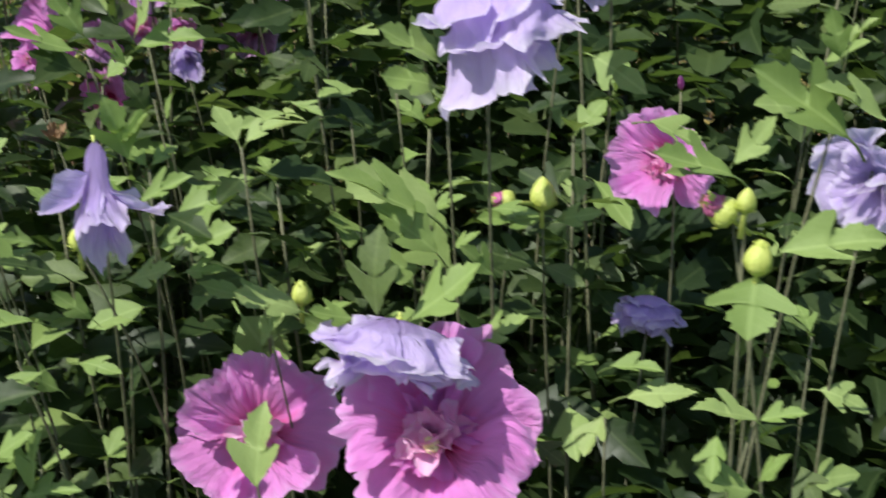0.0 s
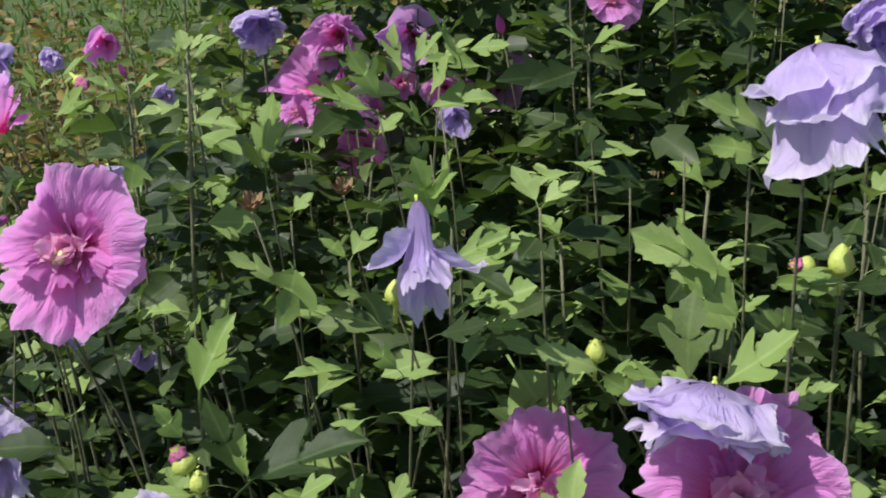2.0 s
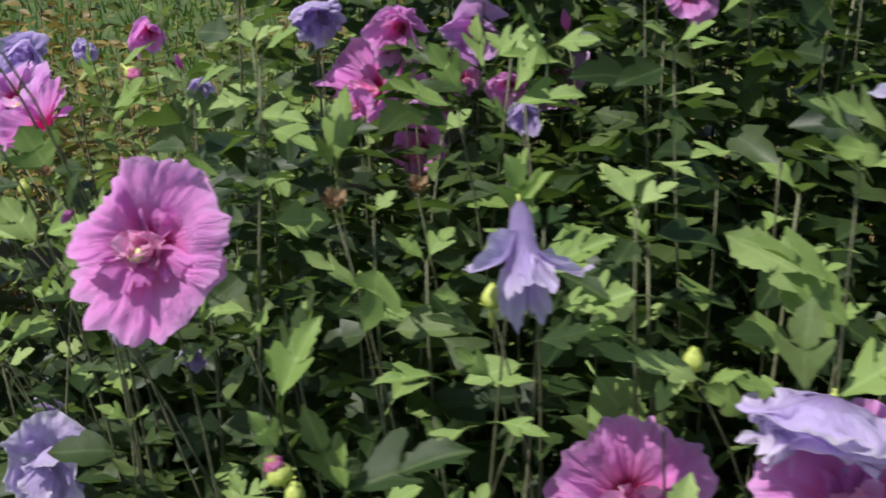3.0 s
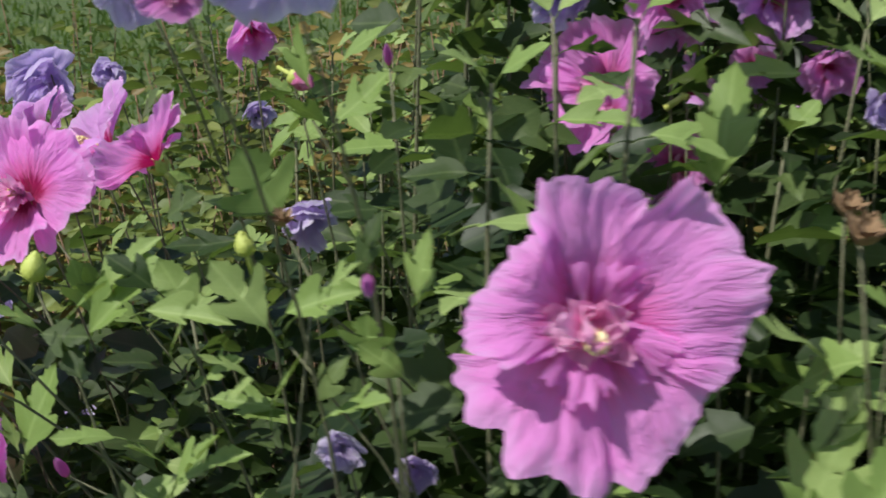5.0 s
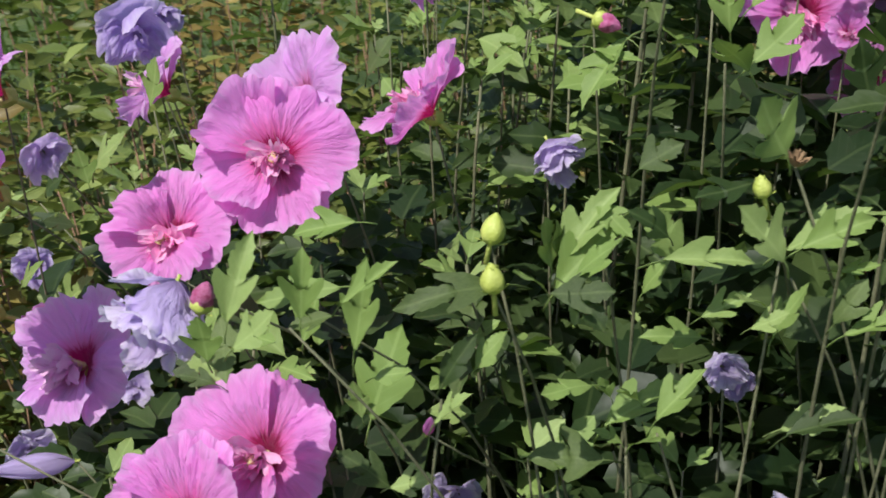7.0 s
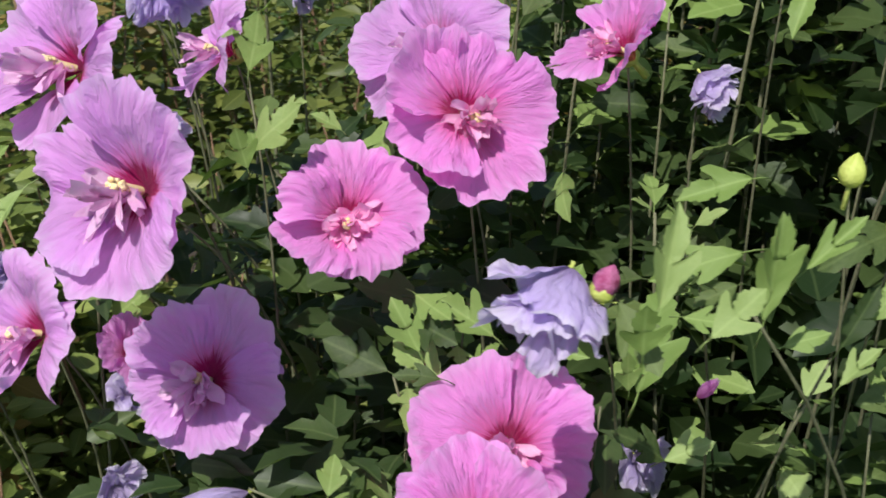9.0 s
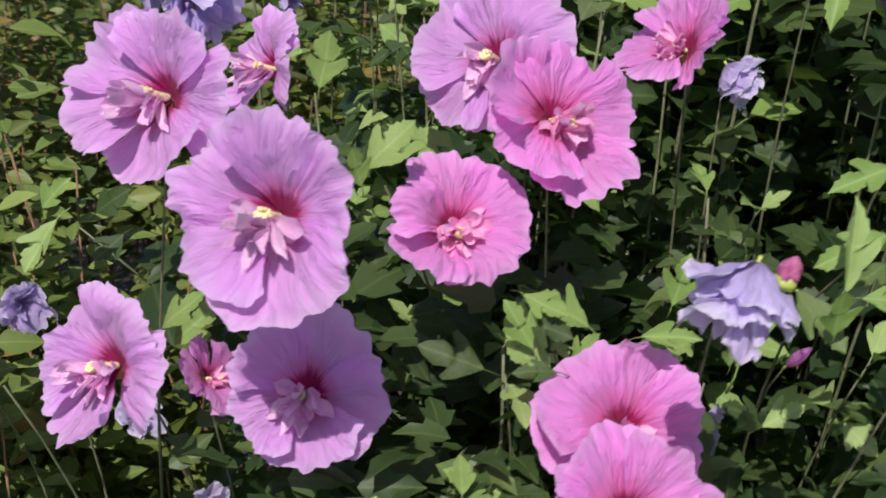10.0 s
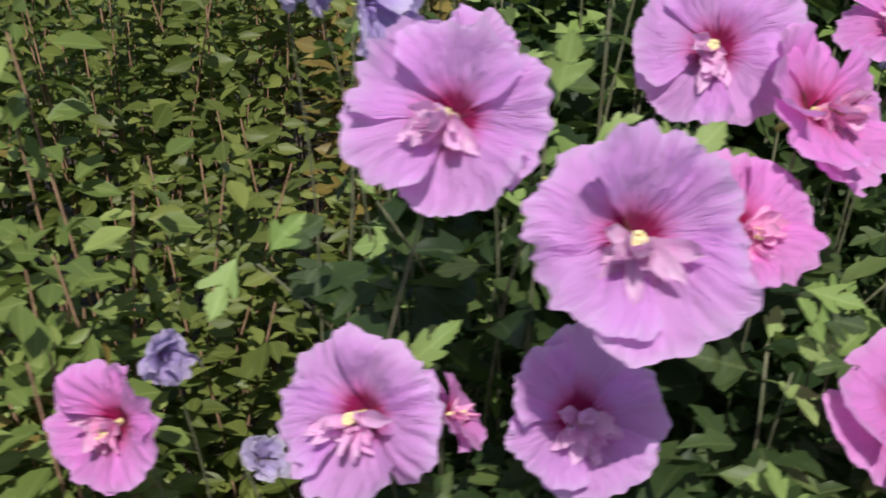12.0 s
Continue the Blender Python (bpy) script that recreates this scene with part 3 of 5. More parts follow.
def bud(thing, origin, axis, across, tip=""):
    """A swollen green bud; tip: petals that begin to show, or furl far out of it."""
    rng = random.Random(int(across * 1e5 + abs(origin[0]) * 1e4))
    origin, axis = Vector(origin), Vector(axis).normalized()
    across *= 0.74
    R = across / 2
    m = axis_frame(origin, axis, rng.uniform(0, 1))
    verts, faces = [], []
    sides, rings = 20, 10
    for i in range(rings + 1):
        v = i / rings
        for k in range(sides):
            t = 2 * math.pi * k / sides
            ridge = 1 - 0.09 * abs(math.sin(2.5 * t)) ** 0.4 + 0.05
            r = R * math.sin(math.pi * min(0.992, 0.10 + 0.893 * v ** 0.8)) ** 0.75 * ridge
            verts.append(Vector((r * math.cos(t + 0.25 * v), r * math.sin(t + 0.25 * v), across * (0.95 if tip else 1.3) * v)))
    for i in range(rings):
        for k in range(sides):
            k2 = (k + 1) % sides
            faces.append((i * sides + k, i * sides + k2, (i + 1) * sides + k2, (i + 1) * sides + k))
    held = part("bud", mesh_of("bud", *joined([(verts, faces), tube([Vector((0, 0, 0.004)), Vector((0, 0, -0.012))], [0.0013, 0.0015], 6)]), CALYX), thing, m)
    bract = mesh_of("bract", *strip(rng, R * 1.1, R * 0.07, Matrix.Identity(4)), CALYX)
    for k in range(5):
        part("bract", bract, held, m @ Matrix.Rotation(k * 2 * math.pi / 5 + 0.6, 4, "Z") @ Matrix.Translation((0, R * 0.35, 0)) @ Matrix.Rotation(0.35, 4, "X"))
    sepal = mesh_of("sepal", *strip(rng, R * 1.1, R * 0.26, Matrix.Identity(4)), CALYX)
    for k in range(5):
        part("sepal", sepal, held, m @ Matrix.Rotation(k * 2 * math.pi / 5, 4, "Z") @ Matrix.Translation((0, R * 0.62, across * 0.66)) @ Matrix.Rotation(1.80, 4, "X"))
    if tip:
        size, lift = (0.80, 0.55) if tip == "pink" else (1.5, 0.35)
        pieces = []
        verts, faces = [], []
        for i in range(9):
            v = i / 8
            for k in range(16):
                t = 2 * math.pi * k / 16
                crease = 1 + 0.16 * math.sin(5 * t + 7 * v) + 0.10 * math.sin(13 * t - 9 * v)
                r = R * 0.80 * size ** 0.5 * math.sin(math.pi * min(0.99, 0.25 + 0.74 * v)) ** 0.8 * crease
                verts.append(Vector((r * math.cos(t), r * math.sin(t), across * (lift + 0.8 * size * v))))
        for i in range(8):
            for k in range(16):
                k2 = (k + 1) % 16
                faces.append((i * 16 + k, i * 16 + k2, (i + 1) * 16 + k2, (i + 1) * 16 + k))
        uvs = [(0.5, 0.35 + 0.3 * (i // 16) / 8) for i in range(len(verts))]
        part("petal", mesh_of("furled_petals", verts, faces, FURLED, uvs), held, m, "tightly furled magenta petals")
    return held


# ---------------- ground ----------------
def sheet(name, x0, x1, y0, y1, n, rise, mat, label):
    verts, faces = [], []
    for j in range(n + 1):
        for i in range(n + 1):
            x, y = x0 + (x1 - x0) * i / n, y0 + (y1 - y0) * j / n
            verts.append(Vector((x, y, rise(x, y))))
    for j in range(n):
        for i in range(n):
            a = j * (n + 1) + i
            faces.append((a, a + 1, a + n + 2, a + n + 1))
    return tagged(new(name, mesh_of(name, verts, faces, mat)), label, name, kind="structure")


sheet("ground", -400, 400, -400, 400, 40, lambda x, y: 0.0, LAWN, "sunlit green lawn stretching away behind the hedge")
sheet("soil_bed", -1.5, 2.2, 0.35, 3.2, 60, lambda x, y: 0.02 + 0.015 * noise.noise(Vector((x * 9, y * 9, 0))), SOIL, "dark mulched soil bed under the hibiscus hedge")


# ---------------- flowering branches ----------------
b = branch((-0.004, 0.611, 0.989), "tall hibiscus branch with an open pink double flower")
bloom(b, (-0.004, 0.611, 0.989), (-0.036, -0.740, 0.672), 0.119, "pink", "open", style="full")
b = branch((-0.120, 0.702, 0.939), "tall hibiscus branch with an open pink double flower")
bloom(b, (-0.120, 0.702, 0.939), (0.050, -0.734, 0.677), 0.100, "pink", "open")
leaf(b, (-0.100, 0.566, 0.987), (-0.099, 0.571, 1.033), 0.60, True)
b = branch((-0.022, 0.598, 1.072), "tall hibiscus branch with a drooping pale lilac flower", lean=(0.02, 0.05))
bloom(b, (-0.022, 0.598, 1.072), (-0.115, -0.268, -0.956), 0.086, "lilac", "heap", False)
leaf(b, (-0.035, 0.610, 1.069), (-0.039, 0.616, 1.117), 0.62)
leaf(b, (-0.017, 0.609, 1.067), (0.024, 0.608, 1.098), 0.62)
leaf(b, (-0.049, 0.618, 1.063), (-0.073, 0.608, 1.071), 0.70)
leaf(b, (0.019, 0.631, 1.042), (0.051, 0.625, 1.059), 0.50)
b = branch((0.026, 0.646, 1.250), "tall hibiscus branch with a drooping pale lilac flower")
bloom(b, (0.026, 0.646, 1.250), (0.218, -0.190, -0.957), 0.080, "lilac", "tier")
leaf(b, (0.000, 0.643, 1.202), (-0.031, 0.635, 1.224), 0.60)
leaf(b, (-0.001, 0.638, 1.190), (-0.030, 0.626, 1.200), 0.60)
b = branch((0.086, 0.795, 1.248), "tall hibiscus branch with a drooping violet flower")
bloom(b, (0.086, 0.795, 1.248), (0.189, -0.886, -0.423), 0.058, "violet", "tier")
b = branch((0.114, 0.825, 1.240), "tall hibiscus branch with an open pink double flower")
bloom(b, (0.114, 0.825, 1.240), (0.179, -0.839, 0.514), 0.056, "pink", "open")
b = branch((-0.191, 0.647, 1.158), "tall hibiscus branch with a nodding half closed lilac flower")
bloom(b, (-0.191, 0.647, 1.158), (0.147, -0.521, -0.841), 0.063, "violet", "bell")
leaf(b, (-0.170, 0.648, 1.122), (-0.138, 0.645, 1.139), 0.45)
leaf(b, (-0.175, 0.672, 1.110), (-0.203, 0.663, 1.130), 0.60)
leaf(b, (-0.177, 0.632, 1.081), (-0.147, 0.626, 1.090), 0.60)
leaf(b, (-0.167, 0.674, 1.084), (-0.146, 0.667, 1.093), 0.70)
b = branch((-0.205, 0.644, 1.094), "leafy hibiscus branch with plump green flower buds")
bud(b, (-0.205, 0.644, 1.094), (0.010, 0.060, 0.998), 0.016, '')
b = branch((0.150, 0.745, 1.115), "tall hibiscus branch with an open pink double flower", lean=(0.02, 0.05))
bloom(b, (0.150, 0.745, 1.115), (-0.675, -0.716, 0.180), 0.073, "pink", "open", False)
leaf(b, (0.124, 0.698, 1.152), (0.155, 0.682, 1.146), 0.70)
leaf(b, (0.167, 0.705, 1.116), (0.135, 0.695, 1.123), 0.40)
b = branch((0.223, 0.598, 1.154), "tall hibiscus branch with a drooping pale lilac flower")
bloom(b, (0.223, 0.598, 1.154), (-0.352, -0.736, -0.578), 0.052, "lilac", "wilt")
b = branch((0.136, 0.720, 1.030), "tall hibiscus branch with a drooping violet flower")
bloom(b, (0.136, 0.720, 1.030), (-0.25, -0.35, -0.9), 0.050, "violet", "heap")
b = branch((-0.255, 1.051, 1.184), "tall hibiscus branch with a drooping mauve double flower", lean=(0.02, 0.05))
bloom(b, (-0.255, 1.051, 1.184), (0.686, -0.599, -0.413), 0.046, "mauve", "wilt", False)
b = branch((-0.223, 1.027, 1.143), "tall hibiscus branch with a drooping pink double flower", lean=(0.02, 0.05))
bloom(b, (-0.223, 1.027, 1.143), (0.639, -0.594, -0.489), 0.032, "pink", "wilt", False)
b = branch((-0.275, 1.050, 1.111), "tall hibiscus branch with an open pink double flower", lean=(0.02, 0.05))
bloom(b, (-0.275, 1.050, 1.111), (-0.861, -0.507, -0.042), 0.031, "pink", "open", False)
b = branch((-0.207, 0.969, 1.130), "tall hibiscus branch with a drooping violet flower")
bloom(b, (-0.207, 0.969, 1.130), (0.882, -0.431, -0.188), 0.028, "violet", "wilt")
b = branch((-0.317, 1.044, 1.190), "tall hibiscus branch with a drooping pink double flower", lean=(0.02, 0.05))
bloom(b, (-0.317, 1.044, 1.190), (0.1, -0.6, -0.6), 0.052, "pink", "wilt", False)
b = branch((-0.304, 1.045, 1.122), "tall hibiscus branch with an open mauve double flower", lean=(0.02, 0.05))
bloom(b, (-0.304, 1.045, 1.122), (0.784, -0.179, 0.594), 0.049, "mauve", "open", False)
b = branch((-0.354, 1.042, 1.110), "tall hibiscus branch with an open pink double flower", lean=(0.02, 0.05))
bloom(b, (-0.354, 1.042, 1.110), (-0.245, -0.583, 0.774), 0.034, "pink", "open", False)
b = branch((-0.312, 0.508, 1.025), "tall hibiscus branch with a drooping pale lilac flower")
bloom(b, (-0.312, 0.508, 1.025), (-0.091, 0.018, 0.996), 0.026, "lilac", "wilt")
b = branch((-0.640, 1.490, 1.030), "tall hibiscus branch with a drooping violet flower", lean=(0.02, 0.05))
bloom(b, (-0.640, 1.490, 1.030), (0.339, -0.804, -0.488), 0.030, "violet", "wilt", False)
b = branch((-0.606, 1.227, 1.150), "tall hibiscus branch with a drooping pink double flower", lean=(0.02, 0.05))
bloom(b, (-0.606, 1.227, 1.150), (0.2, -0.6, -0.7), 0.042, "pink", "wilt", False)
b = branch((-0.388, 1.052, 1.196), "tall hibiscus branch with a drooping violet flower", lean=(0.02, 0.05))
bloom(b, (-0.388, 1.052, 1.196), (0.191, -0.767, -0.613), 0.046, "violet", "heap", False)
b = branch((-0.494, 0.993, 1.154), "leafy hibiscus branch with a spent furled magenta flower", lean=(0.02, 0.05))
bloom(b, (-0.494, 0.993, 1.154), (-0.092, -0.580, 0.809), 0.020, "pink", "furled", False)
b = branch((-0.345, 1.027, 1.109), "leafy hibiscus branch with a spent furled magenta flower", lean=(0.02, 0.05))
bloom(b, (-0.345, 1.027, 1.109), (-0.092, -0.580, 0.809), 0.022, "pink", "furled", False)
b = branch((-0.261, 1.054, 1.136), "tall hibiscus branch with an open pink double flower", lean=(0.02, 0.05))
bloom(b, (-0.261, 1.054, 1.136), (0.289, -0.848, 0.444), 0.034, "pink", "open", False)
b = branch((0.179, 0.887, 1.122), "leafy hibiscus branch with a spent furled magenta flower", lean=(0.02, 0.05))
bloom(b, (0.179, 0.887, 1.122), (-0.157, -0.538, 0.828), 0.017, "pink", "furled", False)
b = branch((-0.173, 1.095, 1.174), "leafy hibiscus branch with a spent furled magenta flower")
bloom(b, (-0.173, 1.095, 1.174), (-0.103, -0.634, 0.767), 0.031, "pink", "furled")
b = branch((-0.079, 1.011, 1.218), "tall hibiscus branch with an open pink double flower")
bloom(b, (-0.079, 1.011, 1.218), (0.273, -0.819, 0.506), 0.051, "pink", "open")
b = branch((-0.418, 0.692, 1.105), "tall hibiscus branch with an open pink double flower")
bloom(b, (-0.418, 0.692, 1.105), (-0.02, -0.87, 0.49), 0.112, "pink", "open", style="full")
leaf(b, (-0.330, 0.682, 1.056), (-0.316, 0.681, 1.083), 0.60)
leaf(b, (-0.328, 0.638, 1.035), (-0.312, 0.645, 1.084), 0.50)
b = branch((0.045, 0.702, 1.101), "leafy hibiscus branch with plump green flower buds")
bud(b, (0.045, 0.702, 1.101), (-0.942, -0.252, 0.220), 0.018, 'pink')
b = branch((0.063, 0.710, 1.093), "leafy hibiscus branch with plump green flower buds")
bud(b, (0.063, 0.710, 1.093), (0.006, 0.092, 0.996), 0.022, '')
leaf(b, (0.058, 0.698, 1.060), (0.022, 0.692, 1.078), 0.60)
leaf(b, (0.065, 0.698, 1.060), (0.088, 0.683, 1.054), 0.50)
leaf(b, (0.063, 0.710, 1.089), (0.021, 0.697, 1.090), 0.50)
leaf(b, (0.070, 0.708, 1.086), (0.100, 0.700, 1.096), 0.50)
b = branch((0.139, 0.492, 1.142), "leafy hibiscus branch with plump green flower buds")
bud(b, (0.139, 0.492, 1.142), (0.101, 0.092, 0.991), 0.017, '')
leaf(b, (0.139, 0.493, 1.140), (0.133, 0.473, 1.122), 1.25)
leaf(b, (0.150, 0.497, 1.150), (0.194, 0.490, 1.165), 0.50)
b = branch((0.135, 0.506, 1.166), "leafy hibiscus branch with plump green flower buds")
bud(b, (0.135, 0.506, 1.166), (0.101, 0.092, 0.991), 0.012, '')
leaf(b, (0.131, 0.515, 1.180), (0.094, 0.508, 1.195), 0.50)
leaf(b, (0.131, 0.517, 1.185), (0.148, 0.513, 1.208), 0.50)
b = branch((0.131, 0.511, 1.161), "leafy hibiscus branch with plump green flower buds")
bud(b, (0.131, 0.511, 1.161), (-0.765, -0.100, 0.637), 0.020, 'pink')
b = branch((-0.086, 0.686, 1.040), "leafy hibiscus branch with plump green flower buds")
bud(b, (-0.086, 0.686, 1.040), (0.010, 0.057, 0.998), 0.017, '')
leaf(b, (-0.092, 0.686, 1.034), (-0.146, 0.678, 1.062), 0.50)
leaf(b, (-0.095, 0.686, 1.036), (-0.123, 0.677, 1.053), 0.40)
leaf(b, (-0.079, 0.685, 1.031), (-0.053, 0.680, 1.046), 0.60)
b = branch((-0.304, 0.542, 1.035), "leafy hibiscus branch with plump green flower buds")
bud(b, (-0.304, 0.542, 1.035), (-0.413, -0.024, 0.910), 0.019, 'pink')
leaf(b, (-0.275, 0.546, 1.031), (-0.294, 0.547, 1.077), 0.42)
leaf(b, (-0.272, 0.546, 1.031), (-0.276, 0.542, 1.056), 0.55)
leaf(b, (-0.272, 0.545, 1.028), (-0.214, 0.553, 1.063), 0.50)
leaf(b, (-0.302, 0.539, 1.023), (-0.344, 0.522, 1.027), 0.45)
leaf(b, (-0.309, 0.549, 1.052), (-0.319, 0.543, 1.073), 0.60)
bud(b, (-0.298, 0.538, 1.025), (0.010, 0.060, 0.998), 0.014, '')
b = branch((0.003, 0.756, 1.056), "leafy hibiscus branch with lobed green leaves")
leaf(b, (0.002, 0.750, 1.069), (-0.064, 0.753, 1.108), 0.55)
leaf(b, (0.005, 0.739, 1.043), (-0.028, 0.741, 1.080), 0.70)
leaf(b, (0.007, 0.744, 1.053), (0.025, 0.737, 1.069), 0.50)
b = branch((0.187, 0.549, 1.212), "leafy hibiscus branch with lobed green leaves")
leaf(b, (0.185, 0.531, 1.193), (0.140, 0.531, 1.227), 0.50)
leaf(b, (0.204, 0.533, 1.199), (0.168, 0.528, 1.219), 0.50)
leaf(b, (0.182, 0.544, 1.226), (0.174, 0.541, 1.250), 0.50)
leaf(b, (0.185, 0.545, 1.229), (0.191, 0.540, 1.247), 0.50)
leaf(b, (0.159, 0.543, 1.224), (0.147, 0.535, 1.236), 0.50)
b = branch((0.004, 0.712, 1.161), "leafy hibiscus branch with lobed green leaves")
leaf(b, (-0.006, 0.711, 1.186), (-0.029, 0.706, 1.205), 0.75)
leaf(b, (0.004, 0.703, 1.165), (-0.025, 0.697, 1.184), 0.70)
leaf(b, (0.007, 0.703, 1.167), (0.030, 0.695, 1.179), 0.50)
b = branch((0.098, 0.641, 0.985), "leafy hibiscus branch with lobed green leaves")
leaf(b, (0.095, 0.632, 0.991), (0.082, 0.613, 0.976), 0.75)
leaf(b, (0.056, 0.627, 0.977), (0.072, 0.611, 0.971), 0.70)
leaf(b, (0.100, 0.643, 1.018), (0.128, 0.634, 1.026), 0.50)
leaf(b, (0.110, 0.637, 1.002), (0.149, 0.627, 1.011), 0.55)
b = branch((0.145, 0.492, 1.070), "leafy hibiscus branch with lobed green leaves")
leaf(b, (0.143, 0.483, 1.074), (0.115, 0.476, 1.090), 0.60)
leaf(b, (0.145, 0.483, 1.074), (0.160, 0.474, 1.086), 0.50)
leaf(b, (0.141, 0.471, 1.045), (0.111, 0.463, 1.058), 0.70)
leaf(b, (0.144, 0.473, 1.049), (0.155, 0.467, 1.067), 0.60)
leaf(b, (0.125, 0.480, 1.068), (0.119, 0.462, 1.056), 0.60)
b = branch((-0.183, 0.712, 1.109), "leafy hibiscus branch with lobed green leaves")
leaf(b, (-0.190, 0.709, 1.128), (-0.201, 0.711, 1.166), 0.75)
leaf(b, (-0.194, 0.712, 1.137), (-0.172, 0.707, 1.156), 0.90)
leaf(b, (-0.155, 0.688, 1.077), (-0.123, 0.682, 1.093), 0.80)
leaf(b, (-0.158, 0.682, 1.061), (-0.174, 0.673, 1.072), 0.70)
leaf(b, (-0.155, 0.683, 1.064), (-0.129, 0.672, 1.070), 0.60)
b = branch((-0.233, 0.600, 1.046), "leafy hibiscus branch with lobed green leaves")
leaf(b, (-0.215, 0.589, 1.046), (-0.236, 0.573, 1.038), 0.55)
leaf(b, (-0.208, 0.609, 1.095), (-0.237, 0.601, 1.107), 0.50)
leaf(b, (-0.220, 0.615, 1.110), (-0.233, 0.605, 1.118), 0.70)
leaf(b, (-0.221, 0.564, 0.985), (-0.220, 0.566, 1.021), 0.45)
leaf(b, (-0.226, 0.563, 0.982), (-0.196, 0.556, 0.997), 0.50)
leaf(b, (-0.196, 0.591, 1.050), (-0.170, 0.578, 1.051), 0.50)
b = branch((-0.146, 0.815, 1.043), "leafy hibiscus branch with lobed green leaves")
leaf(b, (-0.188, 0.807, 1.052), (-0.130, 0.807, 1.084), 0.55)
leaf(b, (-0.148, 0.820, 1.083), (-0.170, 0.804, 1.076), 0.70)
leaf(b, (-0.141, 0.781, 0.987), (-0.111, 0.756, 0.956), 0.90)
leaf(b, (-0.153, 0.781, 0.987), (-0.166, 0.770, 0.992), 0.70)
b = branch((-0.307, 0.764, 1.059), "leafy hibiscus branch with lobed green leaves")
leaf(b, (-0.303, 0.754, 1.059), (-0.338, 0.747, 1.088), 0.75)
leaf(b, (-0.298, 0.751, 1.048), (-0.261, 0.741, 1.043), 0.60)
leaf(b, (-0.300, 0.753, 1.056), (-0.285, 0.748, 1.071), 0.90)
b = branch((-0.330, 0.686, 1.026), "leafy hibiscus branch with lobed green leaves")
leaf(b, (-0.339, 0.673, 1.024), (-0.314, 0.684, 1.081), 0.50)
leaf(b, (-0.334, 0.674, 1.025), (-0.344, 0.669, 1.049), 0.60)
b = branch((-0.335, 0.846, 1.113), "leafy hibiscus branch with lobed green leaves")
leaf(b, (-0.335, 0.837, 1.118), (-0.344, 0.833, 1.145), 0.55)
leaf(b, (-0.333, 0.839, 1.122), (-0.326, 0.847, 1.177), 0.50)
leaf(b, (-0.331, 0.840, 1.124), (-0.312, 0.841, 1.156), 0.50)
b = branch((-0.214, 0.885, 1.118), "leafy hibiscus branch with lobed green leaves")
leaf(b, (-0.217, 0.872, 1.114), (-0.228, 0.866, 1.136), 0.80)
leaf(b, (-0.204, 0.870, 1.104), (-0.195, 0.868, 1.131), 0.80)
leaf(b, (-0.176, 0.903, 1.184), (-0.218, 0.888, 1.193), 0.50)
leaf(b, (-0.204, 0.867, 1.096), (-0.251, 0.849, 1.096), 0.50)
b = branch((-0.063, 0.829, 1.119), "leafy hibiscus branch with lobed green leaves")
leaf(b, (-0.107, 0.816, 1.126), (-0.138, 0.797, 1.122), 0.50)
leaf(b, (-0.103, 0.819, 1.133), (-0.080, 0.807, 1.127), 0.50)
leaf(b, (-0.057, 0.827, 1.140), (-0.084, 0.811, 1.140), 0.80)
leaf(b, (-0.062, 0.852, 1.210), (-0.086, 0.836, 1.209), 0.90)
b = branch((-0.029, 0.790, 1.146), "leafy hibiscus branch with lobed green leaves")
leaf(b, (0.014, 0.784, 1.145), (-0.018, 0.774, 1.162), 0.60)
leaf(b, (0.014, 0.793, 1.168), (-0.022, 0.783, 1.190), 0.60)
b = branch((-0.003, 0.680, 1.072), "leafy hibiscus branch with lobed green leaves")
leaf(b, (-0.003, 0.673, 1.080), (-0.035, 0.668, 1.114), 0.60)
leaf(b, (-0.007, 0.680, 1.101), (-0.065, 0.671, 1.133), 0.42)
leaf(b, (0.031, 0.671, 1.066), (0.012, 0.664, 1.088), 0.60)
leaf(b, (0.030, 0.685, 1.103), (0.059, 0.676, 1.104), 0.50)
b = branch((-0.187, 0.659, 1.021), "leafy hibiscus branch with lobed green leaves")
leaf(b, (-0.207, 0.655, 1.046), (-0.226, 0.648, 1.067), 0.50)
leaf(b, (-0.203, 0.654, 1.042), (-0.179, 0.647, 1.049), 0.50)
leaf(b, (-0.241, 0.651, 1.046), (-0.273, 0.636, 1.052), 0.45)
leaf(b, (-0.226, 0.639, 1.007), (-0.245, 0.630, 1.026), 0.60)
b = branch((-0.104, 0.672, 1.026), "leafy hibiscus branch with lobed green leaves")
leaf(b, (-0.108, 0.660, 1.025), (-0.098, 0.657, 1.049), 0.80)
leaf(b, (-0.084, 0.670, 1.043), (-0.122, 0.659, 1.062), 0.50)
leaf(b, (-0.056, 0.666, 1.024), (-0.081, 0.658, 1.045), 0.60)
b = branch((-0.244, 0.827, 1.168), "leafy hibiscus branch with lobed green leaves")
leaf(b, (-0.248, 0.817, 1.171), (-0.291, 0.806, 1.186), 0.50)
leaf(b, (-0.248, 0.812, 1.158), (-0.275, 0.803, 1.174), 0.60)
leaf(b, (-0.242, 0.821, 1.180), (-0.262, 0.818, 1.213), 0.55)
leaf(b, (-0.226, 0.828, 1.195), (-0.231, 0.828, 1.231), 0.60)
leaf(b, (-0.218, 0.830, 1.199), (-0.193, 0.830, 1.227), 0.50)
b = branch((-0.197, 0.813, 1.176), "leafy hibiscus branch with lobed green leaves")
leaf(b, (-0.201, 0.802, 1.175), (-0.159, 0.798, 1.190), 0.50)
leaf(b, (-0.203, 0.805, 1.184), (-0.186, 0.804, 1.214), 0.55)
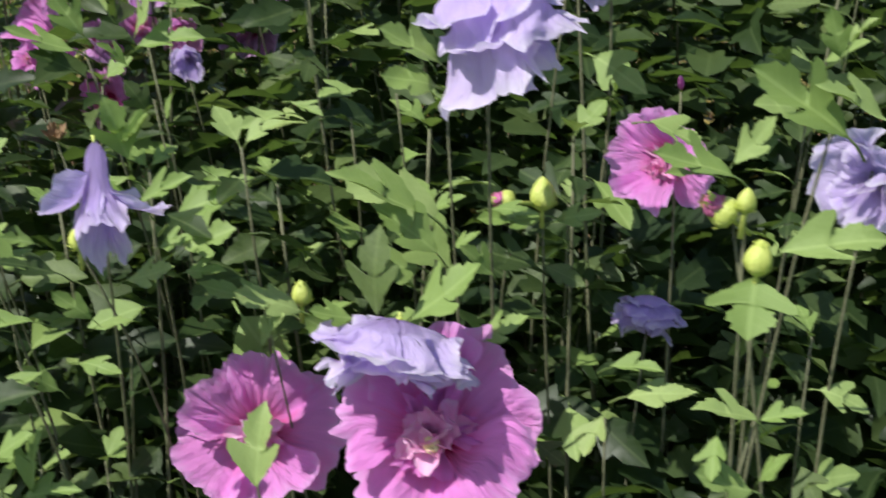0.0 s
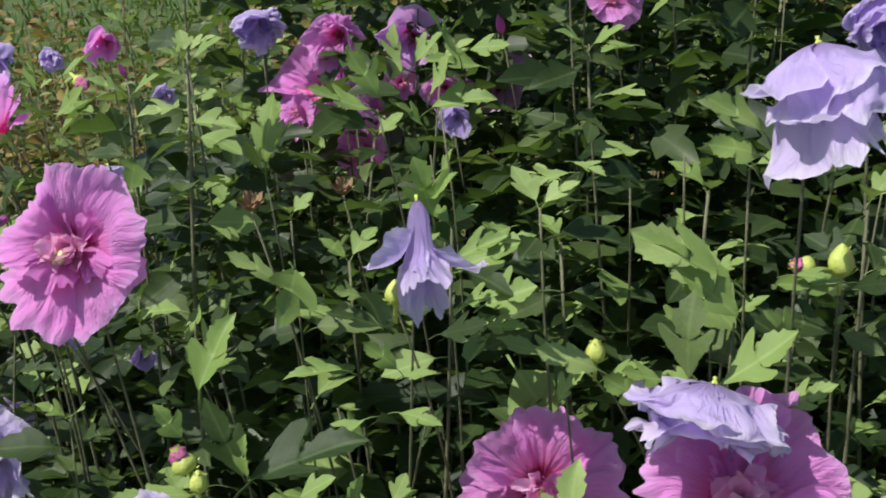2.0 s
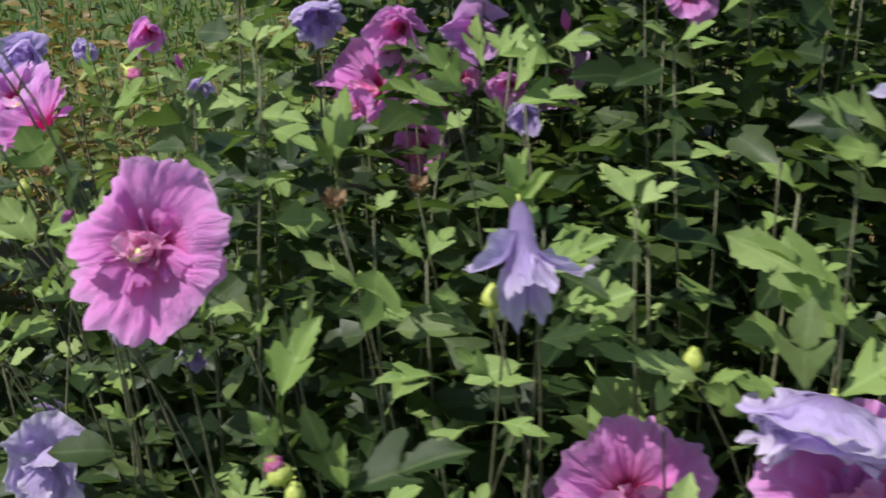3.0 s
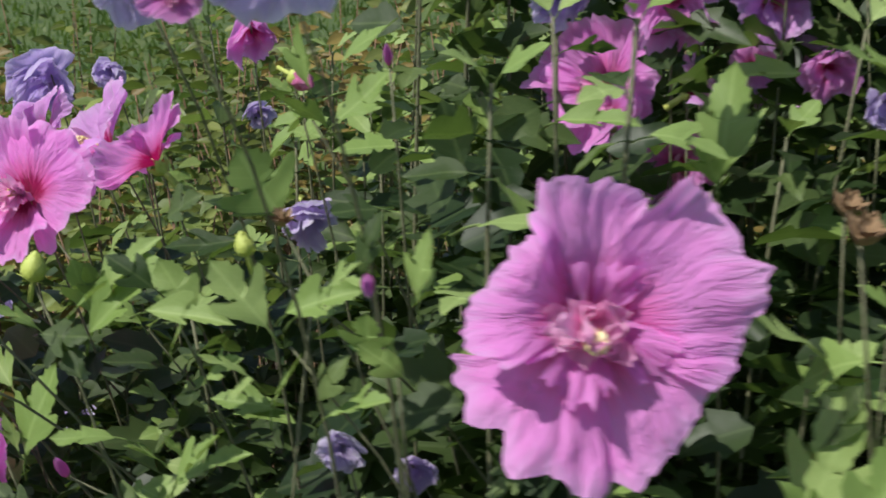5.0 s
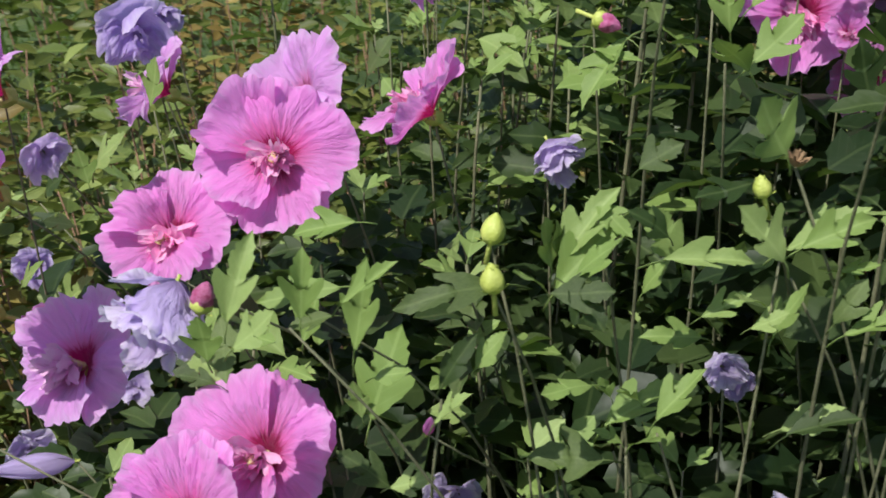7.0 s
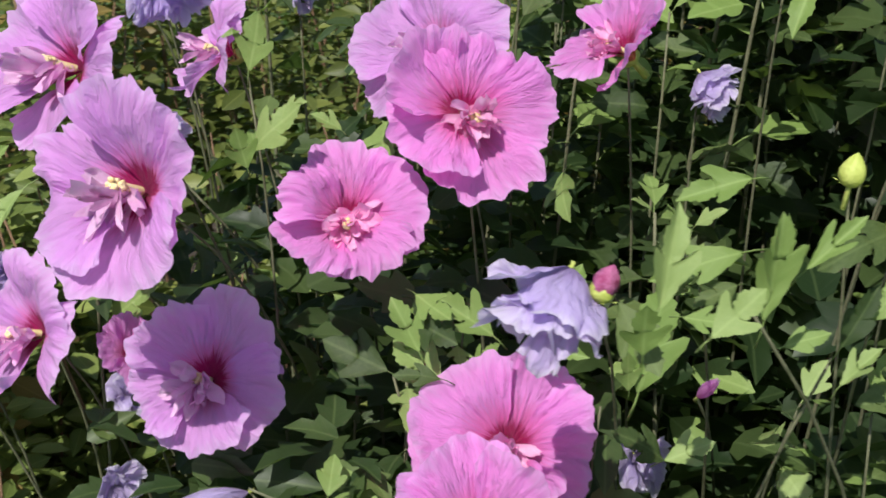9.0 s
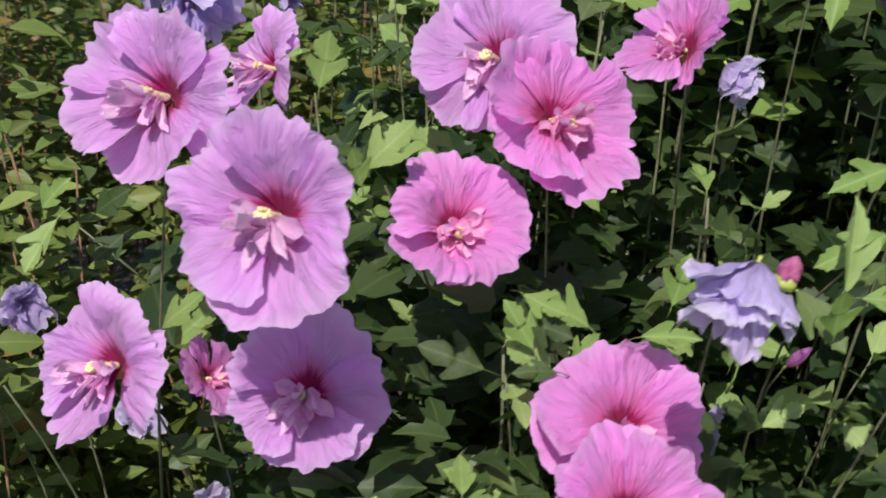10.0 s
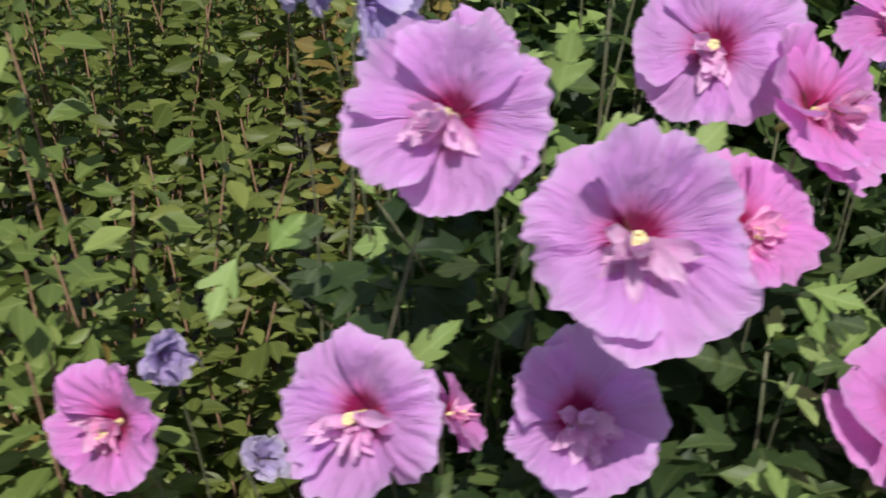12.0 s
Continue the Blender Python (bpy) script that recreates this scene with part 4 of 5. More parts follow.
leaf(b, (-0.207, 0.797, 1.164), (-0.224, 0.789, 1.182), 0.60)
leaf(b, (-0.184, 0.816, 1.210), (-0.206, 0.812, 1.241), 0.50)
leaf(b, (-0.176, 0.818, 1.213), (-0.148, 0.809, 1.219), 0.60)
b = branch((-0.534, 0.910, 1.140), "leafy hibiscus branch with lobed green leaves")
leaf(b, (-0.525, 0.900, 1.138), (-0.552, 0.892, 1.162), 0.60)
leaf(b, (-0.521, 0.902, 1.142), (-0.491, 0.901, 1.166), 0.60)
leaf(b, (-0.535, 0.906, 1.159), (-0.540, 0.906, 1.194), 0.50)
leaf(b, (-0.518, 0.913, 1.171), (-0.488, 0.912, 1.194), 0.50)
b = branch((-0.530, 0.706, 1.260), "tall hibiscus branch with a drooping pale lilac flower", lean=(0.05, 0.13, 4.5))
bloom(b, (-0.530, 0.706, 1.260), (0.033, -0.505, -0.863), 0.054, "lilac", "wilt")
b = branch((-0.607, 0.845, 1.226), "tall hibiscus branch with a drooping pale lilac flower", lean=(0.05, 0.13, 4.5))
bloom(b, (-0.607, 0.845, 1.226), (-0.013, -0.525, -0.851), 0.035, "lilac", "wilt")
b = branch((-0.563, 0.712, 1.231), "tall hibiscus branch with an open pink double flower", lean=(0.05, 0.13, 4.5))
bloom(b, (-0.563, 0.712, 1.231), (0.087, -0.985, 0.148), 0.028, "pink", "open")
b = branch((-0.341, 1.110, 1.112), "tall hibiscus branch with an open pink double flower")
bloom(b, (-0.341, 1.110, 1.112), (-0.626, -0.655, 0.423), 0.098, "pink", "open", "turned")
leaf(b, (-0.456, 0.882, 1.120), (-0.466, 0.884, 1.155), 0.70, True)
leaf(b, (-0.405, 0.900, 1.138), (-0.366, 0.883, 1.146), 0.45, True)
b = branch((-0.180, 1.218, 1.100), "tall hibiscus branch with an open mauve double flower", lean=(0.02, 0.05))
bloom(b, (-0.180, 1.218, 1.100), (-0.571, -0.658, 0.490), 0.078, "mauve", "open", False)
b = branch((-0.298, 1.083, 1.066), "tall hibiscus branch with an open pink double flower", lean=(0.02, 0.05))
bloom(b, (-0.298, 1.083, 1.066), (-0.605, -0.793, 0.077), 0.064, "pink", "open", False)
b = branch((-0.557, 1.033, 1.144), "leafy hibiscus branch with plump green flower buds")
bud(b, (-0.557, 1.033, 1.144), (0.729, -0.610, -0.311), 0.017, 'furl')
leaf(b, (-0.537, 1.025, 1.129), (-0.579, 1.009, 1.099), 0.45)
leaf(b, (-0.560, 1.028, 1.126), (-0.534, 1.007, 1.117), 0.45)
b = branch((-0.502, 0.764, 1.104), "leafy hibiscus branch with a spent furled magenta flower")
bloom(b, (-0.502, 0.764, 1.104), (0.056, -0.990, -0.128), 0.021, "pink", "furled")
leaf(b, (-0.505, 0.765, 1.102), (-0.498, 0.762, 1.133), 0.50)
leaf(b, (-0.481, 0.758, 1.092), (-0.476, 0.757, 1.126), 0.60)
leaf(b, (-0.518, 0.765, 1.098), (-0.504, 0.756, 1.113), 0.50)
b = branch((-0.561, 0.821, 1.095), "leafy hibiscus branch with plump green flower buds")
bud(b, (-0.561, 0.821, 1.095), (-0.226, 0.116, 0.967), 0.013, '')
leaf(b, (-0.545, 0.827, 1.112), (-0.564, 0.830, 1.145), 1.00)
leaf(b, (-0.547, 0.828, 1.114), (-0.581, 0.825, 1.121), 0.50)
leaf(b, (-0.566, 0.827, 1.101), (-0.601, 0.821, 1.100), 0.45)
leaf(b, (-0.553, 0.810, 1.063), (-0.578, 0.814, 1.096), 0.65)
leaf(b, (-0.543, 0.810, 1.069), (-0.510, 0.798, 1.088), 0.50)
b = branch((-0.685, 0.884, 1.064), "leafy hibiscus branch with plump green flower buds")
bud(b, (-0.685, 0.884, 1.064), (0.229, 0.022, 0.973), 0.018, '')
leaf(b, (-0.649, 0.875, 1.054), (-0.653, 0.872, 1.078), 0.60)
leaf(b, (-0.648, 0.874, 1.051), (-0.622, 0.872, 1.094), 0.42)
b = branch((-0.698, 0.845, 1.054), "leafy hibiscus branch with plump green flower buds")
bud(b, (-0.698, 0.845, 1.054), (-0.047, 0.081, 0.996), 0.017, '')
leaf(b, (-0.692, 0.847, 1.057), (-0.749, 0.846, 1.060), 0.35)
leaf(b, (-0.672, 0.842, 1.054), (-0.690, 0.838, 1.069), 0.75)
leaf(b, (-0.656, 0.840, 1.058), (-0.633, 0.832, 1.082), 0.50)
leaf(b, (-0.660, 0.839, 1.054), (-0.648, 0.818, 1.039), 0.75)
leaf(b, (-0.669, 0.840, 1.051), (-0.641, 0.823, 1.055), 0.60)
b = branch((-0.562, 1.092, 1.045), "tall hibiscus branch with a drooping pale lilac flower")
bloom(b, (-0.562, 1.092, 1.045), (0.251, -0.589, -0.769), 0.040, "lilac", "tier")
b = branch((-0.526, 0.898, 0.955), "tall hibiscus branch with a drooping pale lilac flower")
bloom(b, (-0.526, 0.898, 0.955), (-0.419, -0.819, -0.393), 0.023, "lilac", "wilt")
b = branch((-0.489, 0.945, 0.915), "tall hibiscus branch with a drooping violet flower")
bloom(b, (-0.489, 0.945, 0.915), (0.205, -0.702, -0.682), 0.024, "violet", "wilt")
b = branch((-0.543, 0.817, 1.049), "leafy hibiscus branch with lobed green leaves")
leaf(b, (-0.529, 0.796, 1.030), (-0.517, 0.790, 1.055), 0.60)
leaf(b, (-0.524, 0.793, 1.024), (-0.494, 0.779, 1.038), 0.50)
leaf(b, (-0.573, 0.805, 1.031), (-0.558, 0.793, 1.042), 0.60)
leaf(b, (-0.563, 0.806, 1.040), (-0.585, 0.803, 1.054), 0.50)
leaf(b, (-0.609, 0.830, 1.077), (-0.629, 0.828, 1.096), 0.60)
leaf(b, (-0.613, 0.827, 1.066), (-0.572, 0.808, 1.072), 0.35)
b = branch((-0.491, 0.769, 1.063), "leafy hibiscus branch with lobed green leaves")
leaf(b, (-0.424, 0.732, 1.088), (-0.466, 0.724, 1.079), 0.40)
leaf(b, (-0.453, 0.792, 1.116), (-0.408, 0.772, 1.121), 0.35)
leaf(b, (-0.503, 0.762, 1.067), (-0.503, 0.757, 1.088), 1.00)
leaf(b, (-0.488, 0.756, 1.059), (-0.507, 0.753, 1.077), 0.60)
leaf(b, (-0.465, 0.755, 1.069), (-0.444, 0.746, 1.091), 0.50)
leaf(b, (-0.497, 0.784, 1.127), (-0.517, 0.775, 1.129), 0.90)
b = branch((-0.605, 0.837, 0.957), "leafy hibiscus branch with lobed green leaves")
leaf(b, (-0.609, 0.832, 0.969), (-0.585, 0.826, 1.000), 0.50)
leaf(b, (-0.617, 0.838, 0.980), (-0.633, 0.833, 0.992), 0.50)
leaf(b, (-0.641, 0.846, 0.990), (-0.673, 0.841, 0.994), 0.50)
leaf(b, (-0.538, 0.813, 0.955), (-0.504, 0.800, 0.973), 0.45)
b = branch((-0.724, 0.853, 0.994), "leafy hibiscus branch with lobed green leaves")
leaf(b, (-0.727, 0.847, 1.004), (-0.710, 0.842, 1.035), 0.40)
leaf(b, (-0.732, 0.841, 0.988), (-0.715, 0.833, 1.007), 0.50)
leaf(b, (-0.767, 0.863, 1.025), (-0.756, 0.867, 1.076), 0.35)
leaf(b, (-0.759, 0.856, 1.012), (-0.743, 0.843, 1.020), 0.60)
leaf(b, (-0.708, 0.846, 1.013), (-0.694, 0.839, 1.035), 0.60)
b = branch((-0.802, 0.847, 1.052), "leafy hibiscus branch with lobed green leaves")
leaf(b, (-0.798, 0.839, 1.060), (-0.795, 0.839, 1.096), 0.50)
leaf(b, (-0.831, 0.841, 1.049), (-0.810, 0.832, 1.069), 0.60)
leaf(b, (-0.778, 0.837, 1.066), (-0.753, 0.828, 1.088), 0.35)
b = branch((-0.397, 0.808, 0.986), "leafy hibiscus branch with lobed green leaves")
leaf(b, (-0.432, 0.809, 1.001), (-0.424, 0.806, 1.029), 0.60)
leaf(b, (-0.430, 0.804, 0.989), (-0.452, 0.791, 0.978), 0.60)
leaf(b, (-0.383, 0.807, 1.020), (-0.386, 0.786, 0.999), 0.60)
leaf(b, (-0.407, 0.817, 1.032), (-0.400, 0.814, 1.063), 0.50)
b = branch((-0.622, 0.883, 1.069), "leafy hibiscus branch with lobed green leaves")
leaf(b, (-0.654, 0.873, 1.050), (-0.660, 0.873, 1.080), 0.60)
leaf(b, (-0.653, 0.868, 1.039), (-0.622, 0.863, 1.078), 0.50)
leaf(b, (-0.627, 0.878, 1.081), (-0.615, 0.857, 1.068), 0.60)
leaf(b, (-0.609, 0.855, 1.035), (-0.596, 0.848, 1.059), 0.50)
b = branch((-0.533, 0.840, 1.068), "leafy hibiscus branch with lobed green leaves")
leaf(b, (-0.540, 0.828, 1.061), (-0.501, 0.811, 1.083), 0.50)
leaf(b, (-0.554, 0.813, 1.018), (-0.539, 0.809, 1.050), 0.50)
leaf(b, (-0.594, 0.844, 1.057), (-0.610, 0.849, 1.086), 0.70)
leaf(b, (-0.607, 0.868, 1.101), (-0.591, 0.857, 1.118), 0.80)
leaf(b, (-0.516, 0.815, 1.050), (-0.501, 0.799, 1.057), 0.35)
leaf(b, (-0.587, 0.829, 1.029), (-0.567, 0.816, 1.045), 0.50)
b = branch((-0.613, 0.872, 0.926), "leafy hibiscus branch with lobed green leaves")
leaf(b, (-0.619, 0.871, 0.945), (-0.581, 0.860, 0.978), 0.45)
leaf(b, (-0.614, 0.877, 0.961), (-0.623, 0.873, 0.976), 0.60)
leaf(b, (-0.524, 0.838, 0.942), (-0.493, 0.822, 0.959), 0.50)
leaf(b, (-0.560, 0.872, 0.991), (-0.595, 0.874, 1.000), 0.50)
b = branch((-0.605, 0.606, 1.026), "tall hibiscus branch with an open mauve double flower")
bloom(b, (-0.605, 0.606, 1.026), (0.043, -0.347, 0.937), 0.066, "mauve", "open")
b = branch((-0.754, 1.109, 1.048), "tall hibiscus branch with an open pink double flower")
bloom(b, (-0.754, 1.109, 1.048), (-0.196, -0.725, 0.660), 0.107, "pink", "open")
leaf(b, (-0.679, 1.141, 1.093), (-0.663, 1.135, 1.121), 0.70)
b = branch((-0.825, 1.128, 0.992), "tall hibiscus branch with an open pink double flower")
bloom(b, (-0.825, 1.128, 0.992), (-0.373, -0.633, 0.678), 0.100, "pink", "open")
b = branch((-0.712, 1.183, 1.062), "tall hibiscus branch with an open mauve double flower")
bloom(b, (-0.712, 1.183, 1.062), (-0.817, -0.197, 0.543), 0.109, "mauve", "open")
b = branch((-0.654, 1.071, 1.079), "tall hibiscus branch with an open pink double flower")
bloom(b, (-0.654, 1.071, 1.079), (-0.650, 0.214, 0.729), 0.082, "pink", "open")
b = branch((-0.789, 1.014, 0.878), "tall hibiscus branch with an open pink double flower")
bloom(b, (-0.789, 1.014, 0.878), (-0.541, -0.513, 0.666), 0.109, "pink", "open")
leaf(b, (-0.771, 1.010, 0.939), (-0.762, 0.988, 0.948), 0.40)
b = branch((-0.846, 0.972, 0.868), "tall hibiscus branch with an open pink double flower")
bloom(b, (-0.846, 0.972, 0.868), (-0.435, -0.570, 0.697), 0.101, "pink", "open")
b = branch((-0.894, 1.189, 0.875), "tall hibiscus branch with an open mauve double flower")
bloom(b, (-0.894, 1.189, 0.875), (-0.626, -0.420, 0.657), 0.105, "mauve", "open")
b = branch((-0.939, 1.151, 1.033), "tall hibiscus branch with an open mauve double flower")
bloom(b, (-0.939, 1.151, 1.033), (-0.747, -0.331, 0.577), 0.125, "mauve", "open")
b = branch((-0.926, 1.262, 1.072), "tall hibiscus branch with an open mauve double flower")
bloom(b, (-0.926, 1.262, 1.072), (-0.841, -0.104, 0.532), 0.110, "mauve", "open")
b = branch((-0.799, 1.311, 1.047), "tall hibiscus branch with an open mauve double flower")
bloom(b, (-0.799, 1.311, 1.047), (-0.847, 0.305, 0.436), 0.085, "mauve", "open")
b = branch((-0.962, 1.298, 0.883), "tall hibiscus branch with an open mauve double flower")
bloom(b, (-0.962, 1.298, 0.883), (-0.864, -0.037, 0.503), 0.109, "mauve", "open")
b = branch((-0.991, 1.472, 0.830), "tall hibiscus branch with an open pink double flower")
bloom(b, (-0.991, 1.472, 0.830), (-0.856, -0.029, 0.516), 0.100, "pink", "open")
b = branch((-0.919, 1.269, 0.864), "tall hibiscus branch with an open pink double flower")
bloom(b, (-0.919, 1.269, 0.864), (0.405, -0.767, 0.498), 0.057, "pink", "open")
b = branch((-0.846, 0.910, 1.058), "tall hibiscus branch with a drooping pale lilac flower", lean=(0.19, 0.13, 4.5))
bloom(b, (-0.846, 0.910, 1.058), (-0.484, 0.038, -0.874), 0.054, "lilac", "tier")
leaf(b, (-0.828, 0.898, 1.040), (-0.832, 0.865, 1.018), 0.50)
leaf(b, (-0.840, 0.923, 1.055), (-0.859, 0.944, 1.081), 0.50)
leaf(b, (-0.830, 0.912, 1.055), (-0.831, 0.911, 1.079), 0.45)
leaf(b, (-0.858, 0.907, 1.008), (-0.856, 0.898, 1.026), 0.70)
leaf(b, (-0.864, 0.904, 0.996), (-0.873, 0.906, 1.012), 0.80)
leaf(b, (-0.858, 0.926, 1.010), (-0.887, 0.944, 1.019), 0.50)
bud(b, (-0.838, 0.900, 1.043), (0.298, -0.165, 0.940), 0.016, 'furl')
leaf(b, (-0.828, 0.873, 1.048), (-0.815, 0.874, 1.092), 0.42)
leaf(b, (-0.840, 0.869, 1.030), (-0.842, 0.868, 1.057), 0.75)
leaf(b, (-0.819, 0.867, 1.043), (-0.808, 0.850, 1.043), 0.60)
b = branch((-0.912, 1.112, 0.842), "tall hibiscus branch with a closed pale lilac flower")
bloom(b, (-0.912, 1.112, 0.842), (-0.92, 0.30, -0.12), 0.066, "lilac", "furled")
b = branch((-0.943, 1.242, 0.784), "tall hibiscus branch with a drooping pale lilac flower")
bloom(b, (-0.943, 1.242, 0.784), (-0.971, 0.102, -0.215), 0.035, "lilac", "wilt")
b = branch((-0.904, 1.212, 1.042), "tall hibiscus branch with a drooping pale lilac flower")
bloom(b, (-0.904, 1.212, 1.042), (0.207, -0.932, -0.296), 0.034, "lilac", "wilt")
b = branch((-0.822, 1.426, 1.093), "tall hibiscus branch with a drooping violet flower")
bloom(b, (-0.822, 1.426, 1.093), (-0.253, -0.826, -0.504), 0.032, "violet", "wilt")
b = branch((-0.813, 1.389, 1.089), "tall hibiscus branch with a drooping violet flower")
bloom(b, (-0.813, 1.389, 1.089), (-0.419, -0.819, -0.393), 0.059, "violet", "wilt")
b = branch((-0.780, 1.480, 1.080), "tall hibiscus branch with a drooping violet flower")
bloom(b, (-0.780, 1.480, 1.080), (-0.084, -0.907, -0.412), 0.036, "violet", "wilt")
b = branch((-0.923, 1.492, 0.844), "tall hibiscus branch with a drooping violet flower")
bloom(b, (-0.923, 1.492, 0.844), (-0.911, -0.299, -0.283), 0.038, "violet", "wilt")
b = branch((-0.556, 0.795, 0.900), "tall hibiscus branch with a drooping pale lilac flower")
bloom(b, (-0.556, 0.795, 0.900), (-0.044, -0.613, -0.789), 0.066, "lilac", "wilt")
b = branch((-0.655, 1.030, 0.811), "tall hibiscus branch with a drooping pale lilac flower")
bloom(b, (-0.655, 1.030, 0.811), (-0.696, -0.397, -0.599), 0.041, "lilac", "wilt")
b = branch((-0.848, 1.465, 0.702), "tall hibiscus branch with a drooping pale lilac flower")
bloom(b, (-0.848, 1.465, 0.702), (-0.789, 0.243, 0.564), 0.035, "lilac", "wilt")
b = branch((-0.702, 0.950, 0.912), "leafy hibiscus branch with a spent furled magenta flower")
bloom(b, (-0.702, 0.950, 0.912), (-0.039, -0.581, 0.813), 0.026, "pink", "furled")
b = branch((-0.750, 0.980, 0.909), "leafy hibiscus branch with lobed green leaves")
leaf(b, (-0.733, 0.967, 0.919), (-0.710, 0.973, 0.979), 0.55)
leaf(b, (-0.738, 0.970, 0.920), (-0.742, 0.970, 0.949), 0.50)
leaf(b, (-0.766, 0.999, 0.965), (-0.756, 0.996, 0.997), 0.65)
leaf(b, (-0.763, 0.984, 0.934), (-0.789, 0.990, 0.960), 0.55)
leaf(b, (-0.727, 0.948, 0.880), (-0.755, 0.957, 0.909), 0.50)
leaf(b, (-0.727, 0.948, 0.880), (-0.703, 0.932, 0.892), 0.60)
b = branch((-0.765, 1.063, 0.918), "leafy hibiscus branch with lobed green leaves")
leaf(b, (-0.768, 1.057, 0.927), (-0.792, 1.083, 0.952), 0.60)
leaf(b, (-0.785, 1.057, 0.904), (-0.774, 1.045, 0.930), 0.70)
leaf(b, (-0.785, 1.070, 0.920), (-0.794, 1.055, 0.914), 0.80)
b = branch((-0.861, 1.148, 1.029), "leafy hibiscus branch with lobed green leaves")
leaf(b, (-0.872, 1.153, 1.042), (-0.851, 1.133, 1.073), 0.60)
leaf(b, (-0.877, 1.151, 1.033), (-0.881, 1.156, 1.058), 0.70)
leaf(b, (-0.848, 1.156, 1.081), (-0.839, 1.141, 1.100), 0.70)
b = branch((-0.961, 1.011, 0.928), "leafy hibiscus branch with lobed green leaves")
leaf(b, (-0.984, 1.025, 0.934), (-0.956, 0.991, 0.955), 0.45)
leaf(b, (-0.933, 0.969, 0.934), (-0.953, 0.987, 0.955), 0.50)
leaf(b, (-0.859, 0.892, 0.943), (-0.847, 0.880, 0.970), 0.70)
leaf(b, (-0.866, 0.899, 0.941), (-0.862, 0.892, 0.963), 0.70)
leaf(b, (-1.010, 1.052, 0.931), (-1.003, 1.042, 0.954), 0.70)
b = branch((-0.780, 0.892, 1.034), "leafy hibiscus branch with lobed green leaves")
leaf(b, (-0.769, 0.878, 1.055), (-0.810, 0.897, 1.046), 0.40)
leaf(b, (-0.757, 0.888, 1.085), (-0.789, 0.902, 1.081), 0.50)
leaf(b, (-0.775, 0.875, 1.041), (-0.798, 0.878, 1.039), 0.60)
leaf(b, (-0.739, 0.906, 1.133), (-0.770, 0.920, 1.133), 0.40)
b = branch((-0.819, 1.254, 1.050), "leafy hibiscus branch with lobed green leaves")
leaf(b, (-0.823, 1.245, 1.057), (-0.812, 1.243, 1.095), 0.70)
leaf(b, (-0.818, 1.214, 1.034), (-0.813, 1.197, 1.051), 0.60)
leaf(b, (-0.828, 1.272, 1.074), (-0.825, 1.250, 1.083), 0.35)
leaf(b, (-0.797, 1.176, 1.031), (-0.811, 1.186, 1.044), 0.60)
b = branch((-0.914, 1.413, 0.931), "leafy hibiscus branch with lobed green leaves")
leaf(b, (-0.927, 1.421, 0.939), (-0.961, 1.419, 0.910), 0.55)
leaf(b, (-0.908, 1.397, 0.946), (-0.895, 1.373, 0.968), 0.60)
leaf(b, (-0.910, 1.317, 0.868), (-0.882, 1.287, 0.907), 0.50)
leaf(b, (-0.960, 1.379, 0.851), (-0.995, 1.414, 0.853), 0.50)
leaf(b, (-0.902, 1.374, 0.934), (-0.928, 1.376, 0.921), 0.70)
b = branch((-0.829, 1.076, 0.911), "leafy hibiscus branch with lobed green leaves")
leaf(b, (-0.811, 1.078, 0.961), (-0.809, 1.044, 0.956), 0.55)
leaf(b, (-0.815, 1.069, 0.946), (-0.812, 1.040, 0.948), 0.80)
leaf(b, (-0.820, 1.062, 0.932), (-0.827, 1.080, 0.963), 0.60)
leaf(b, (-0.817, 1.044, 0.921), (-0.839, 1.061, 0.927), 0.50)
leaf(b, (-0.780, 1.010, 0.944), (-0.770, 0.977, 0.955), 0.40)
b = branch((-1.020, 1.354, 0.870), "leafy hibiscus branch with lobed green leaves")
leaf(b, (-1.035, 1.375, 0.884), (-1.021, 1.338, 0.901), 0.55)
leaf(b, (-1.054, 1.379, 0.858), (-1.041, 1.339, 0.869), 0.60)
leaf(b, (-0.968, 1.361, 0.982), (-0.960, 1.345, 1.006), 0.60)
leaf(b, (-1.019, 1.373, 0.908), (-1.017, 1.365, 0.930), 0.60)
b = branch((-0.794, 1.071, 0.934), "leafy hibiscus branch with lobed green leaves")
leaf(b, (-0.805, 1.089, 0.951), (-0.803, 1.051, 0.948), 0.60)
leaf(b, (-0.810, 1.053, 0.912), (-0.827, 1.080, 0.933), 0.80)
leaf(b, (-0.850, 1.046, 0.842), (-0.877, 1.086, 0.857), 0.50)
leaf(b, (-0.889, 1.262, 0.962), (-0.913, 1.280, 0.964), 0.50)
leaf(b, (-0.937, 1.286, 0.906), (-0.918, 1.259, 0.939), 0.40)


# ---------------- dry seed heads ----------------
def seed_head(top, size):
    rng = random.Random(int(size * 1e5))
    thing = branch(top, "bare hibiscus branch with a dry brown seed head")
    pieces = [cup(rng, size * 0.5, size * 0.9, 5, 0.7)]
    for k in range(5):
        pm = Matrix.Rotation(k * 2 * math.pi / 5, 4, "Z") @ Matrix.Translation((0, size * 0.1, size * 0.3)) @ Matrix.Rotation(0.9, 4, "X")
        pieces.append(strip(rng, size * 0.8, size * 0.16, pm))
    part("seed_head", mesh_of("seed_head", *joined(pieces), HUSK), thing, axis_frame(Vector(top), (0.1, -0.3, 1)))


seed_head((-0.309, 0.714, 1.127), 0.012)
seed_head((-0.273, 0.832, 1.102), 0.012)
seed_head((-0.544, 0.822, 1.109), 0.008)

